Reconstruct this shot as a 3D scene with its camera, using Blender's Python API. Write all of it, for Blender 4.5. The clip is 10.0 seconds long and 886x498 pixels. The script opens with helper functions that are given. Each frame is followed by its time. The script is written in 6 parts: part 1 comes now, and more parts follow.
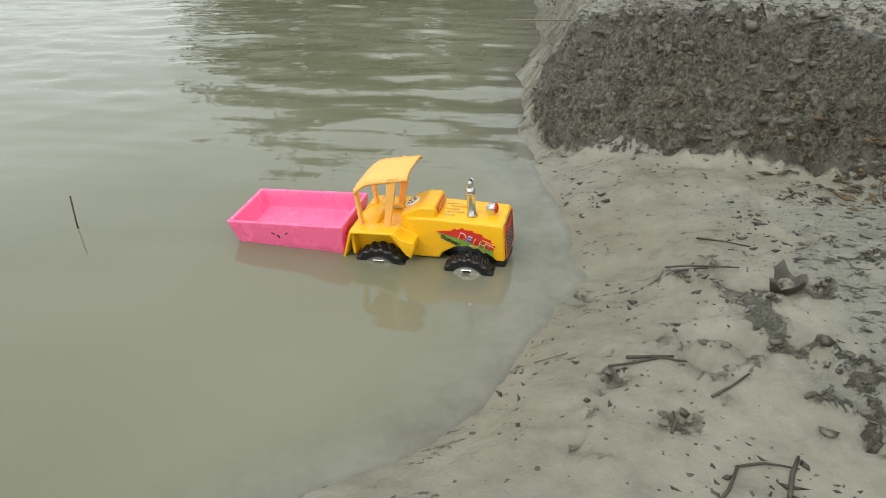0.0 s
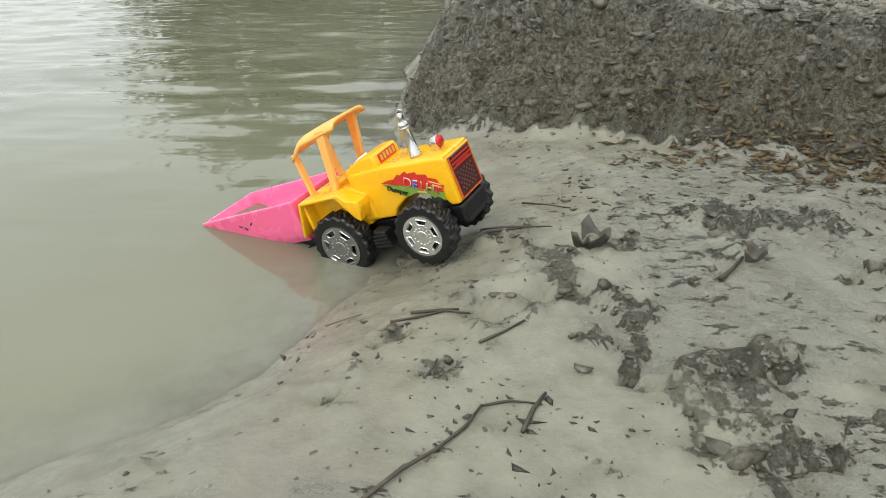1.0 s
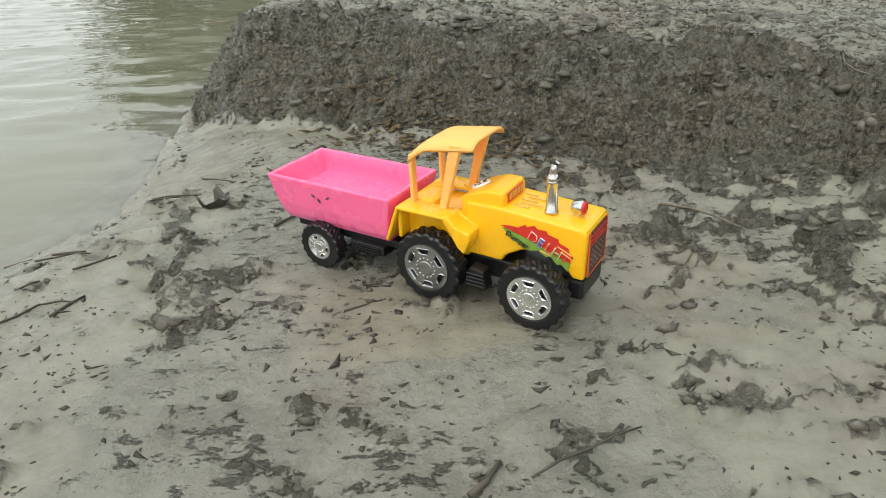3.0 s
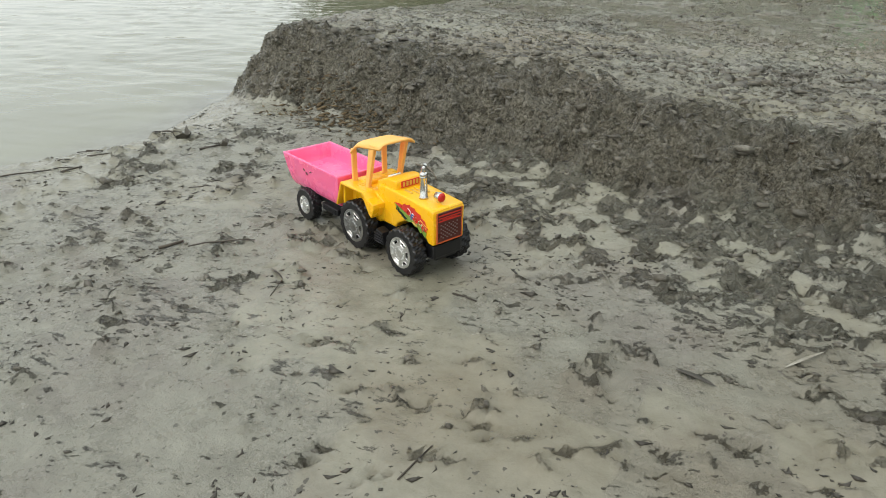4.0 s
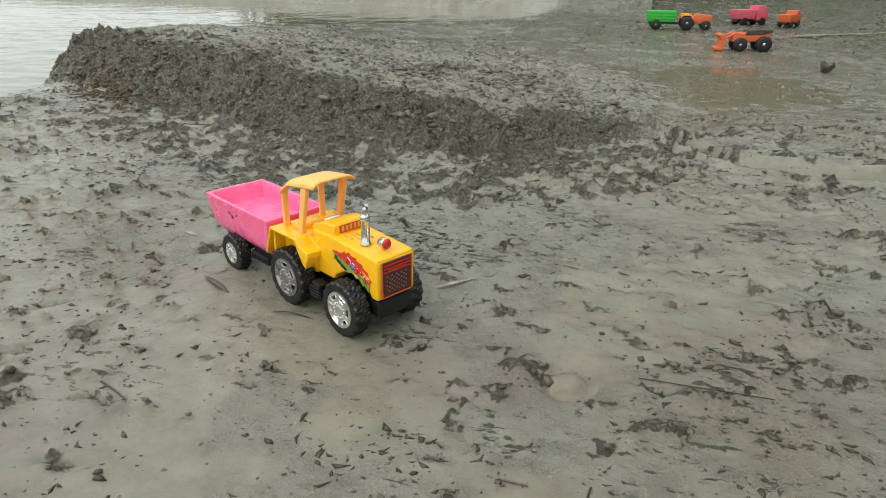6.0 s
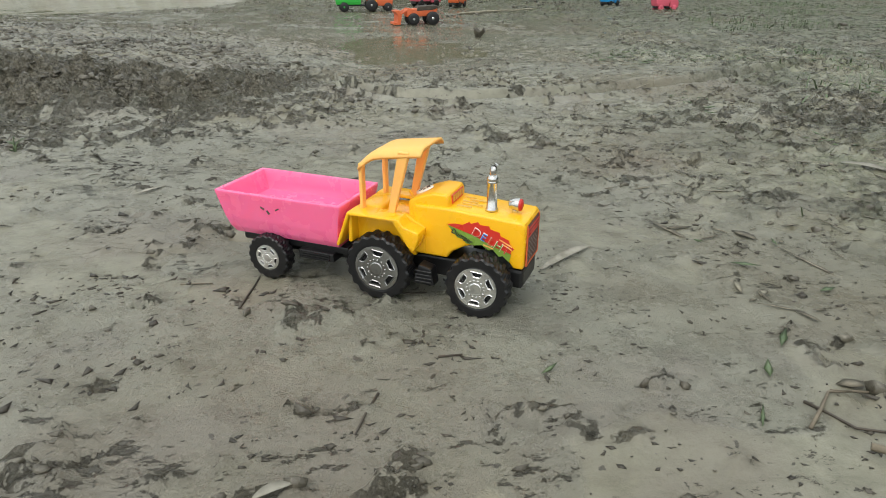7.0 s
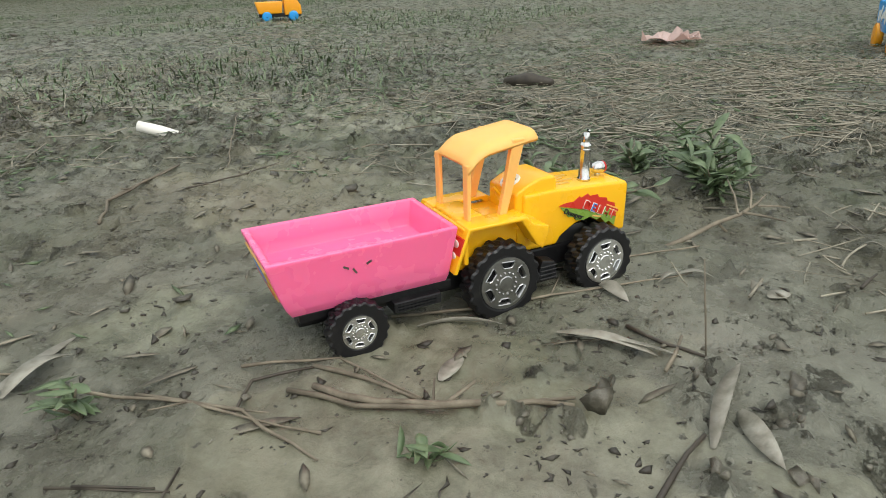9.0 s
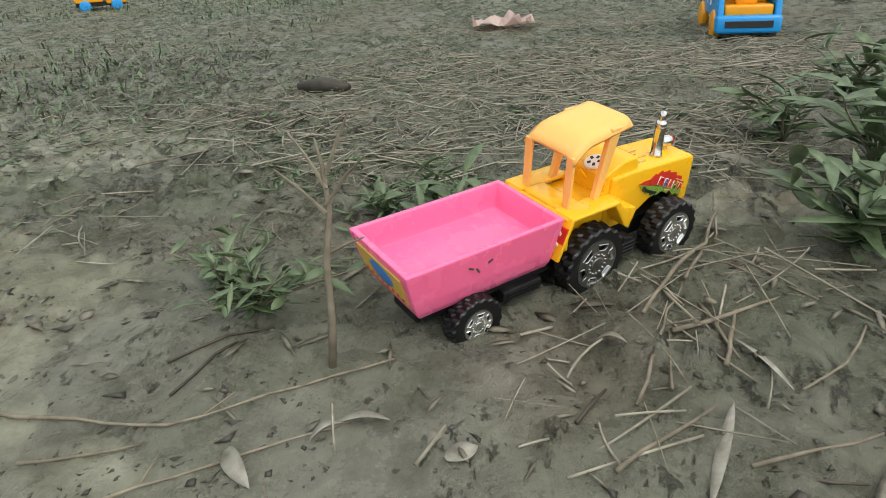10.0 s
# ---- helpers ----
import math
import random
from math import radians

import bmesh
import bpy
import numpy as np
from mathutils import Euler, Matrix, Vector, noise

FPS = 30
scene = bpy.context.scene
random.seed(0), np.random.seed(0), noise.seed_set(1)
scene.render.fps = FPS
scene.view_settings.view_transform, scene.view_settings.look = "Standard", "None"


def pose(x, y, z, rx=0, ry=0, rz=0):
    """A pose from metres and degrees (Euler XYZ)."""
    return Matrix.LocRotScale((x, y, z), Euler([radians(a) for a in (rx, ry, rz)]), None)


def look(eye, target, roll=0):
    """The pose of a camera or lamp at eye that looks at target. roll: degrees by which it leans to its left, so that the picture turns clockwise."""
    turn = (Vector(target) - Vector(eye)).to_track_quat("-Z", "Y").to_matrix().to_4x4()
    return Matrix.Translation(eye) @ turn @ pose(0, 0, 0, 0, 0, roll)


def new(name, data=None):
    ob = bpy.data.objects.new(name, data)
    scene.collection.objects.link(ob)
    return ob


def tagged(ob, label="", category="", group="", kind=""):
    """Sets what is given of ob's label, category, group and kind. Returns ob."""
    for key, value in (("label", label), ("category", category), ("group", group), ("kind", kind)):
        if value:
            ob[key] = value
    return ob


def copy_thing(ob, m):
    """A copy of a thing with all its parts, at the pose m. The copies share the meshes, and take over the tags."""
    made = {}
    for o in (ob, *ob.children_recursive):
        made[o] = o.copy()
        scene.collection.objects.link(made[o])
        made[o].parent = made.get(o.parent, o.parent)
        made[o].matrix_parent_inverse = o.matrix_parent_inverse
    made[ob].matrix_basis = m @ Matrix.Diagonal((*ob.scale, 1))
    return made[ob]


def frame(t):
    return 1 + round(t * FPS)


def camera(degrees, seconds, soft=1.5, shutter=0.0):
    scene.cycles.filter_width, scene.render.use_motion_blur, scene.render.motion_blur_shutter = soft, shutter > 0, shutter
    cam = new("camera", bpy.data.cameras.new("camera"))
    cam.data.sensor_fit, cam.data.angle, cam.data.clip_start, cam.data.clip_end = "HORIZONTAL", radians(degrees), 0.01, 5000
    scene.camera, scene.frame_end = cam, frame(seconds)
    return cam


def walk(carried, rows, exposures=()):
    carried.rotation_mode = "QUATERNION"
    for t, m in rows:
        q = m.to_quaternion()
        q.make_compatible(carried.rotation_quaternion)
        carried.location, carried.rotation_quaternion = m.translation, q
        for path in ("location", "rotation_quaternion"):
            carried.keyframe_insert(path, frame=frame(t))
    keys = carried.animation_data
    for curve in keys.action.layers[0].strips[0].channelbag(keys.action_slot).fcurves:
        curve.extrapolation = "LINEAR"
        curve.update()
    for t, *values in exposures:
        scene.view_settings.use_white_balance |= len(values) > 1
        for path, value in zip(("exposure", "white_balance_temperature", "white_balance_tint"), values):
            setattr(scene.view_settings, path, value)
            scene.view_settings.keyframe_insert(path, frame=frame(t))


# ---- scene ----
cam = camera(67.0, 10.0, soft=0.9)
# the camera's path
PATH = [
    (0, (0.111, 1.013, 0.303), (-0.172, 2.749, -0.649), -0.9),
    (0.5, (0.165, 1.006, 0.274), (-0.05, 2.755, -0.672), -0.7),
    (1, (0.242, 1.023, 0.251), (0.079, 2.8, -0.653), -1.2),
    (1.5, (0.273, 1.033, 0.243), (0.163, 2.847, -0.593), -0.0),
    (2, (0.321, 1.042, 0.226), (0.285, 2.873, -0.579), 0.5),
    (2.2, (0.36, 1.025, 0.234), (0.388, 2.843, -0.6), 0.1),
    (3.3, (0.777, 0.725, 0.35), (0.554, 2.476, -0.59), -2.3),
    (3.5, (0.894, 0.64, 0.373), (0.526, 2.38, -0.541), 0.9),
    (4, (1.217, 0.51, 0.373), (0.614, 2.201, -0.509), -0.7),
    (4.5, (1.403, 0.444, 0.348), (0.712, 2.128, -0.478), 0.5),
    (5, (1.577, 0.36, 0.357), (0.821, 2.039, -0.424), -0.2),
    (5.5, (1.77, 0.289, 0.362), (1.11, 2.008, -0.42), -0.9),
    (6, (1.959, 0.199, 0.336), (1.458, 1.973, -0.44), 0.7),
    (6.2, (2.006, 0.161, 0.324), (1.698, 1.973, -0.465), 1.1),
    (7.3, (2.086, -0.107, 0.268), (2.577, 1.672, -0.502), -0.2),
    (7.5, (2.117, -0.16, 0.264), (2.816, 1.548, -0.507), -0.7),
    (8, (2.164, -0.245, 0.282), (3.232, 1.253, -0.503), -2.7),
    (8.5, (2.3, -0.225, 0.247), (3.67, 0.992, -0.553), -4.4),
    (9, (2.523, -0.199, 0.246), (4.144, 0.684, -0.523), -2.1),
    (9.5, (2.667, -0.227, 0.248), (4.365, 0.437, -0.576), -1.1),
    (10, (2.78, -0.299, 0.264), (4.487, 0.31, -0.581), -3.2),
]
EXPOSURE = [(0.0, -0.1), (0.5, -0.06), (1.0, 0.1), (2.2, 0.2), (3.4, -0.02), (4.5, -0.03), (5.5, -0.1), (6.2, -0.1), (7.5, 0.06), (8.5, 0.12), (9.2, 0.02), (10.0, 0.02)]
walk(cam, [(t, look(eye, target, roll)) for t, eye, target, roll in PATH], EXPOSURE)

# ---- light: a bright overcast sky, one very wide soft sun ----
world = bpy.data.worlds.new("overcast_sky")
scene.world = world
world.use_nodes = True
wn, wl = world.node_tree.nodes, world.node_tree.links
wn.clear()
sky = wn.new("ShaderNodeTexSky")
sky.sky_type = "NISHITA"
sky.sun_disc = False
sky.sun_elevation, sky.sun_rotation = radians(54), radians(213)
sky.dust_density, sky.air_density = 4.0, 1.0
bg_sky, bg_cloud = wn.new("ShaderNodeBackground"), wn.new("ShaderNodeBackground")
bg_sky.inputs["Strength"].default_value = 0.05
bg_cloud.inputs["Color"].default_value = (0.93, 0.98, 0.96, 1)
bg_cloud.inputs["Strength"].default_value = 1.05
both = wn.new("ShaderNodeAddShader")
wout = wn.new("ShaderNodeOutputWorld")
wl.new(sky.outputs[0], bg_sky.inputs["Color"])
wl.new(bg_sky.outputs[0], both.inputs[0])
wl.new(bg_cloud.outputs[0], both.inputs[1])
wl.new(both.outputs[0], wout.inputs["Surface"])

sun = new("sun", bpy.data.lights.new("sun", "SUN"))
sun.data.energy, sun.data.angle, sun.data.color = 1.0, radians(35), (1.0, 0.98, 0.93)
sun.matrix_world = look((-2, -3, 5), (0, 0, 0))


# ---- materials ----
def nodes_of(name):
    m = bpy.data.materials.new(name)
    m.use_nodes = True
    n, l = m.node_tree.nodes, m.node_tree.links
    return m, n, l, n["Principled BSDF"]


def noise_tex(n, l, scale, detail=5.0, rough=0.6, vec=None):
    t = n.new("ShaderNodeTexNoise")
    t.inputs["Scale"].default_value, t.inputs["Detail"].default_value, t.inputs["Roughness"].default_value = scale, detail, rough
    if vec is not None:
        l.new(vec, t.inputs["Vector"])
    return t.outputs["Fac"]


def ramp(n, l, fac, stops):
    r = n.new("ShaderNodeValToRGB")
    while len(r.color_ramp.elements) < len(stops):
        r.color_ramp.elements.new(0.5)
    for e, (p, c) in zip(r.color_ramp.elements, stops):
        e.position, e.color = p, (*c, 1) if len(c) == 3 else c
    l.new(fac, r.inputs["Fac"])
    return r.outputs["Color"]


def mix_col(n, l, fac, a, b, kind="MIX"):
    m = n.new("ShaderNodeMix")
    m.data_type, m.blend_type = "RGBA", kind
    for key, v in ((0, fac), (6, a), (7, b)):
        if isinstance(v, (int, float)):
            m.inputs[key].default_value = v
        elif isinstance(v, tuple):
            m.inputs[key].default_value = (*v, 1)
        else:
            l.new(v, m.inputs[key])
    return m.outputs[2]


def to_range(n, l, v, a, b, c, d):
    m = n.new("ShaderNodeMapRange")
    l.new(v, m.inputs[0])
    for i, x in enumerate((a, b, c, d)):
        m.inputs[1 + i].default_value = x
    return m.outputs[0]


def bump(n, l, bsdf, height, strength, distance):
    b = n.new("ShaderNodeBump")
    b.inputs["Distance"].default_value = distance
    if isinstance(strength, (int, float)):
        b.inputs["Strength"].default_value = strength
    else:
        l.new(strength, b.inputs["Strength"])
    l.new(height, b.inputs["Height"])
    l.new(b.outputs[0], bsdf.inputs["Normal"])


def place_vec(n):
    return n.new("ShaderNodeTexCoord").outputs["Object"]


def random_of(n):
    return n.new("ShaderNodeObjectInfo").outputs["Random"]


def island(n):
    return n.new("ShaderNodeNewGeometry").outputs["Random Per Island"]


def math_node(n, l, kind, a, b, c=None):
    m = n.new("ShaderNodeMath")
    m.operation = kind
    for i, v in enumerate((a, b, c)):
        if isinstance(v, (int, float)):
            m.inputs[i].default_value = v
        elif v is not None:
            l.new(v, m.inputs[i])
    return m.outputs[0]


def attribute(n, name):
    a = n.new("ShaderNodeAttribute")
    a.attribute_name = name
    return a.outputs["Fac"]


def stretched(n, l, v, scale, turn):
    st = n.new("ShaderNodeMapping")
    st.inputs["Scale"].default_value = scale
    st.inputs["Rotation"].default_value = (0, 0, radians(turn))
    l.new(v, st.inputs["Vector"])
    return st.outputs[0]


def mud_material():
    m, n, l, p = nodes_of("wet_mud")
    v = place_vec(n)
    clod, weedy, shore_tone, wet = (attribute(n, k) for k in ("clod", "weedy", "shore_tone", "wet"))
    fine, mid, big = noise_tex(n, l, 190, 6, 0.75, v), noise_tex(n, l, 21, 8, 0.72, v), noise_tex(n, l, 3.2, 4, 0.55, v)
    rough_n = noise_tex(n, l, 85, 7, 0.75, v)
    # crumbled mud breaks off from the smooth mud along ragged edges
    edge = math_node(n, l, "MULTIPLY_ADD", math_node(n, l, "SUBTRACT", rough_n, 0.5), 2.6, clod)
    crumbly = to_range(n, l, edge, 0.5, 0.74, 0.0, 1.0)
    smooth_c = ramp(n, l, mid, [(0.3, (0.14, 0.137, 0.103)), (0.48, (0.215, 0.212, 0.166)), (0.7, (0.28, 0.277, 0.22))])
    smooth_c = mix_col(n, l, to_range(n, l, big, 0.42, 0.62, 0.0, 0.55), smooth_c, (0.17, 0.152, 0.105))
    # paler mud on the pond side: silt film plus sky sheen put into colour
    sheen_c = ramp(n, l, mid, [(0.3, (0.175, 0.171, 0.134)), (0.5, (0.245, 0.24, 0.193)), (0.7, (0.298, 0.293, 0.238))])
    col = mix_col(n, l, shore_tone, smooth_c, sheen_c)
    lilac = noise_tex(n, l, 4.6, 4, 0.6, v)
    col = mix_col(n, l, to_range(n, l, lilac, 0.52, 0.66, 0.0, 0.5), col, (0.2, 0.178, 0.152))
    weed_c = ramp(n, l, mid, [(0.38, (0.06, 0.062, 0.04)), (0.5, (0.16, 0.162, 0.114)), (0.61, (0.27, 0.269, 0.202))])
    col = mix_col(n, l, to_range(n, l, weedy, 0, 0.7, 0, 1.0), col, weed_c)
    green = noise_tex(n, l, 7, 6, 0.65, v)
    moss = math_node(n, l, "MULTIPLY", to_range(n, l, green, 0.46, 0.6, 0.0, 0.8), weedy)
    col = mix_col(n, l, moss, col, (0.125, 0.145, 0.08))
    tint = noise_tex(n, l, 1.7, 5, 0.6, v)
    col = mix_col(n, l, to_range(n, l, tint, 0.5, 0.66, 0.0, 0.5), col, (0.165, 0.132, 0.082))
    damp = to_range(n, l, wet, 0.25, 0.6, 0.0, 1.0)
    col = mix_col(n, l, damp, col, mix_col(n, l, 1.0, col, (0.95, 0.94, 0.89), "MULTIPLY"))
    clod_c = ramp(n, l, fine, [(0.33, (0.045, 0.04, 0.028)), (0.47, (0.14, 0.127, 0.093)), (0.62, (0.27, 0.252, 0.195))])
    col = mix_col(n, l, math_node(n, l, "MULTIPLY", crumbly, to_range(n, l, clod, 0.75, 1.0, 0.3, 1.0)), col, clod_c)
    # small torn chips in loose groups
    tear = noise_tex(n, l, 44, 8, 0.75, stretched(n, l, v, (1.0, 2.0, 1.0), -14))
    gate = to_range(n, l, noise_tex(n, l, 5.5, 5, 0.65, v), 0.38, 0.64, -0.12, 0.045)
    more = math_node(n, l, "MULTIPLY_ADD", weedy, 0.035, math_node(n, l, "MULTIPLY_ADD", shore_tone, 0.034, gate))
    torn = to_range(n, l, math_node(n, l, "MULTIPLY_ADD", damp, -0.05, math_node(n, l, "ADD", tear, more)), 0.585, 0.625, 0.0, 1.0)
    col = mix_col(n, l, math_node(n, l, "MULTIPLY", torn, 0.85), col, ramp(n, l, fine, [(0.35, (0.03, 0.027, 0.02)), (0.65, (0.095, 0.088, 0.066))]))
    grit = to_range(n, l, noise_tex(n, l, 105, 3, 0.5, v), 0.67, 0.71, 0.0, 0.75)
    col = mix_col(n, l, grit, col, (0.04, 0.036, 0.028))
    l.new(col, p.inputs["Base Color"])
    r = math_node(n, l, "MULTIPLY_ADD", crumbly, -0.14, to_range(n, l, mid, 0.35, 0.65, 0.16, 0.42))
    r2 = n.new("ShaderNodeMix")
    l.new(damp, r2.inputs[0])
    l.new(r, r2.inputs[2])
    r2.inputs[3].default_value = 0.12
    l.new(r2.outputs[0], p.inputs["Roughness"])
    # relief: lumps with creases where crumbled, fine grain, chips that stand proud
    warp = n.new("ShaderNodeVectorMath")
    warp.operation = "MULTIPLY_ADD"
    nz = n.new("ShaderNodeTexNoise")
    nz.inputs["Scale"].default_value = 48
    nz.inputs["Detail"].default_value = 5
    l.new(v, nz.inputs["Vector"])
    l.new(nz.outputs["Color"], warp.inputs[0])
    warp.inputs[1].default_value = (0.024, 0.024, 0.024)
    l.new(v, warp.inputs[2])
    cell = n.new("ShaderNodeTexVoronoi")
    cell.inputs["Scale"].default_value = 44
    l.new(warp.outputs[0], cell.inputs["Vector"])
    h = math_node(n, l, "MULTIPLY_ADD", noise_tex(n, l, 16, 4, 0.5, v), 1.2, math_node(n, l, "MULTIPLY", fine, to_range(n, l, crumbly, 0, 1, 0.3, 1.7)))
    h = math_node(n, l, "MULTIPLY_ADD", cell.outputs["Distance"], to_range(n, l, crumbly, 0, 1, -0.04, -5.0), h)
    h = math_node(n, l, "MULTIPLY_ADD", rough_n, to_range(n, l, weedy, 0, 1, 0.55, 2.6), h)
    h = math_node(n, l, "MULTIPLY_ADD", torn, 0.9, h)
    bump(n, l, p, h, to_range(n, l, damp, 0, 1, 1.0, 0.45), 0.006)
    return m


def clod_material():
    m, n, l, p = nodes_of("crumbled_mud")
    v = place_vec(n)
    f = noise_tex(n, l, 120, 5, 0.7, v)
    c = ramp(n, l, f, [(0.3, (0.055, 0.049, 0.035)), (0.5, (0.135, 0.123, 0.092)), (0.72, (0.23, 0.215, 0.168))])
    c = mix_col(n, l, to_range(n, l, island(n), 0, 1, 0.0, 0.75), c, (0.05, 0.044, 0.032))
    l.new(c, p.inputs["Base Color"])
    p.inputs["Roughness"].default_value = 0.3
    bump(n, l, p, f, 0.8, 0.003)
    return m


def water_material():
    m, n, l, p = nodes_of("muddy_water")
    v = place_vec(n)
    big = noise_tex(n, l, 1.3, 3, 0.5, v)
    d = n.new("ShaderNodeAttribute")
    d.attribute_name = "depth"
    deep = ramp(n, l, big, [(0.35, (0.165, 0.166, 0.104)), (0.65, (0.212, 0.214, 0.147))])
    # silty tone of the shallows, close to the mud's own colour
    shore_tone = ramp(n, l, noise_tex(n, l, 14, 6, 0.7, v), [(0.35, (0.13, 0.127, 0.096)), (0.65, (0.21, 0.207, 0.162))])
    l.new(mix_col(n, l, to_range(n, l, d.outputs["Fac"], 0.0, 0.05, 0.0, 1.0), shore_tone, deep), p.inputs["Base Color"])
    p.inputs["Roughness"].default_value = 0.04
    p.inputs["IOR"].default_value = 1.4
    l.new(to_range(n, l, d.outputs["Fac"], 0.0, 0.003, 0.85, 1.0), p.inputs["Alpha"])
    st = n.new("ShaderNodeMapping")
    st.inputs["Scale"].default_value = (5, 16, 1)
    st.inputs["Rotation"].default_value = (0, 0, radians(-8))
    l.new(v, st.inputs["Vector"])
    near = noise_tex(n, l, 1.0, 2, 0.45, st.outputs[0])
    bump(n, l, p, near, 0.07, 0.03)
    return m


def plastic(name, color, rough=0.32, sub=0.0, dirt=0.35):
    m, n, l, p = nodes_of(name)
    v = place_vec(n)
    d = to_range(n, l, noise_tex(n, l, 45, 5, 0.7, v), 0.58, 0.75, 0.0, dirt)
    c = mix_col(n, l, d, color, tuple(0.45 * x + 0.05 for x in color))
    l.new(c, p.inputs["Base Color"])
    l.new(to_range(n, l, noise_tex(n, l, 20, 4, 0.6, v), 0.3, 0.7, rough - 0.08, rough + 0.15), p.inputs["Roughness"])
    if sub:
        p.inputs["Subsurface Weight"].default_value = sub
        p.inputs["Subsurface Radius"].default_value = (0.006, 0.004, 0.003)
        p.inputs["Subsurface Scale"].default_value = 1.0
    bump(n, l, p, noise_tex(n, l, 200, 3, 0.5, v), 0.08, 0.0008)
    return m


def rubber():
    m, n, l, p = nodes_of("black_plastic_tyre")
    v = place_vec(n)
    d = to_range(n, l, noise_tex(n, l, 60, 5, 0.7, v), 0.55, 0.75, 0.0, 0.4)
    l.new(mix_col(n, l, d, (0.006, 0.006, 0.007), (0.06, 0.055, 0.045)), p.inputs["Base Color"])
    p.inputs["Roughness"].default_value = 0.42
    return m


def metal(name, color, rough):
    m, n, l, p = nodes_of(name)
    v = place_vec(n)
    p.inputs["Metallic"].default_value = 1.0
    l.new(mix_col(n, l, to_range(n, l, noise_tex(n, l, 90, 4, 0.6, v), 0.5, 0.7, 0, 0.5), color, tuple(0.45 * c for c in color)), p.inputs["Base Color"])
    p.inputs["Roughness"].default_value = rough
    return m


def plant_material(name, lo, hi, rough=0.5, per_object=True):
    m, n, l, p = nodes_of(name)
    v = place_vec(n)
    c = ramp(n, l, noise_tex(n, l, 70, 4, 0.6, v), [(0.3, lo), (0.7, hi)])
    k = random_of(n) if per_object else island(n)
    c = mix_col(n, l, to_range(n, l, k, 0, 1, 0, 0.5), c, tuple(0.6 * x for x in lo))
    l.new(c, p.inputs["Base Color"])
    p.inputs["Roughness"].default_value = rough
    bump(n, l, p, noise_tex(n, l, 220, 3, 0.6, v), 0.4, 0.0008)
    return m


M = dict(
    mud=mud_material(), clod=clod_material(), water=water_material(), pool=plastic("puddle_surface", (0.2, 0.185, 0.125), 0.12, 0, 0.1),
    yellow=plastic("yellow_toy_plastic", (0.95, 0.5, 0.01), 0.26, 0.1),
    orange=plastic("pale_orange_toy_plastic", (1.0, 0.52, 0.14), 0.42, 0.25, 0.1),
    pink=plastic("pink_toy_plastic", (1.0, 0.17, 0.36), 0.26, 0.4, 0.1),
    black=plastic("black_toy_plastic", (0.007, 0.007, 0.008), 0.38),
    tyre=rubber(), chrome=metal("chromed_plastic", (0.7, 0.69, 0.66), 0.2), dull=metal("dull_silver_plastic", (0.42, 0.42, 0.41), 0.32), silver=metal("silver_plastic", (0.8, 0.8, 0.78), 0.3),
    red=plastic("red_plastic", (0.55, 0.02, 0.015), 0.25), green=plastic("green_plastic", (0.03, 0.42, 0.05), 0.35),
    blue=plastic("blue_plastic", (0.015, 0.3, 0.72), 0.3), amber=plastic("amber_plastic", (0.9, 0.36, 0.01), 0.35),
    vermilion=plastic("vermilion_plastic", (0.6, 0.12, 0.035), 0.45, 0, 0.8), rose=plastic("rose_plastic", (0.62, 0.1, 0.15), 0.45, 0, 0.7),
    paper_red=plastic("red_sticker", (0.62, 0.035, 0.02), 0.3, 0, 0.1), paper_green=plastic("green_sticker", (0.2, 0.33, 0.05), 0.3, 0, 0.1),
    paper_white=plastic("white_sticker", (0.85, 0.82, 0.74), 0.35, 0, 0.2), paper_dark=plastic("maroon_sticker", (0.09, 0.018, 0.014), 0.3, 0, 0.1),
    paper_blue=plastic("blue_sticker", (0.06, 0.22, 0.6), 0.3, 0, 0.1), paper_gold=plastic("gold_sticker", (0.66, 0.42, 0.08), 0.35, 0, 0.1),
    fleck=plant_material("rotten_sliver", (0.03, 0.026, 0.019), (0.085, 0.075, 0.055), 0.55, False),
    brown_bits=plant_material("brown_rot", (0.045, 0.03, 0.014), (0.19, 0.135, 0.06), 0.7, False),
    pale_pink=plastic("faded_pink_paper", (0.78, 0.62, 0.57), 0.7, 0, 0.3),
    litter=plant_material("leaf_litter", (0.07, 0.06, 0.04), (0.34, 0.31, 0.23), 0.65, False),
    ink=plastic("black_ink", (0.02, 0.02, 0.02), 0.4, 0, 0.0),
    wood=plant_material("weathered_twig", (0.12, 0.097, 0.066), (0.29, 0.25, 0.18), 0.75),
    dark_wood=plant_material("wet_dark_twig", (0.035, 0.028, 0.02), (0.1, 0.082, 0.058), 0.6),
    straw=plant_material("pale_straw", (0.19, 0.168, 0.118), (0.43, 0.395, 0.305), 0.6, False),
    dry_leaf=plant_material("bleached_leaf", (0.15, 0.138, 0.1), (0.42, 0.4, 0.335), 0.6),
    dark_leaf=plant_material("rotten_leaf", (0.05, 0.045, 0.034), (0.12, 0.11, 0.085), 0.5),
    leaf=plant_material("green_leaf", (0.06, 0.1, 0.042), (0.18, 0.235, 0.12), 0.42, False),
    bark=plant_material("tree_bark", (0.06, 0.05, 0.035), (0.14, 0.12, 0.09), 0.85),
    crown=plant_material("tree_leaves", (0.03, 0.055, 0.018), (0.07, 0.1, 0.035), 0.6, False),
)


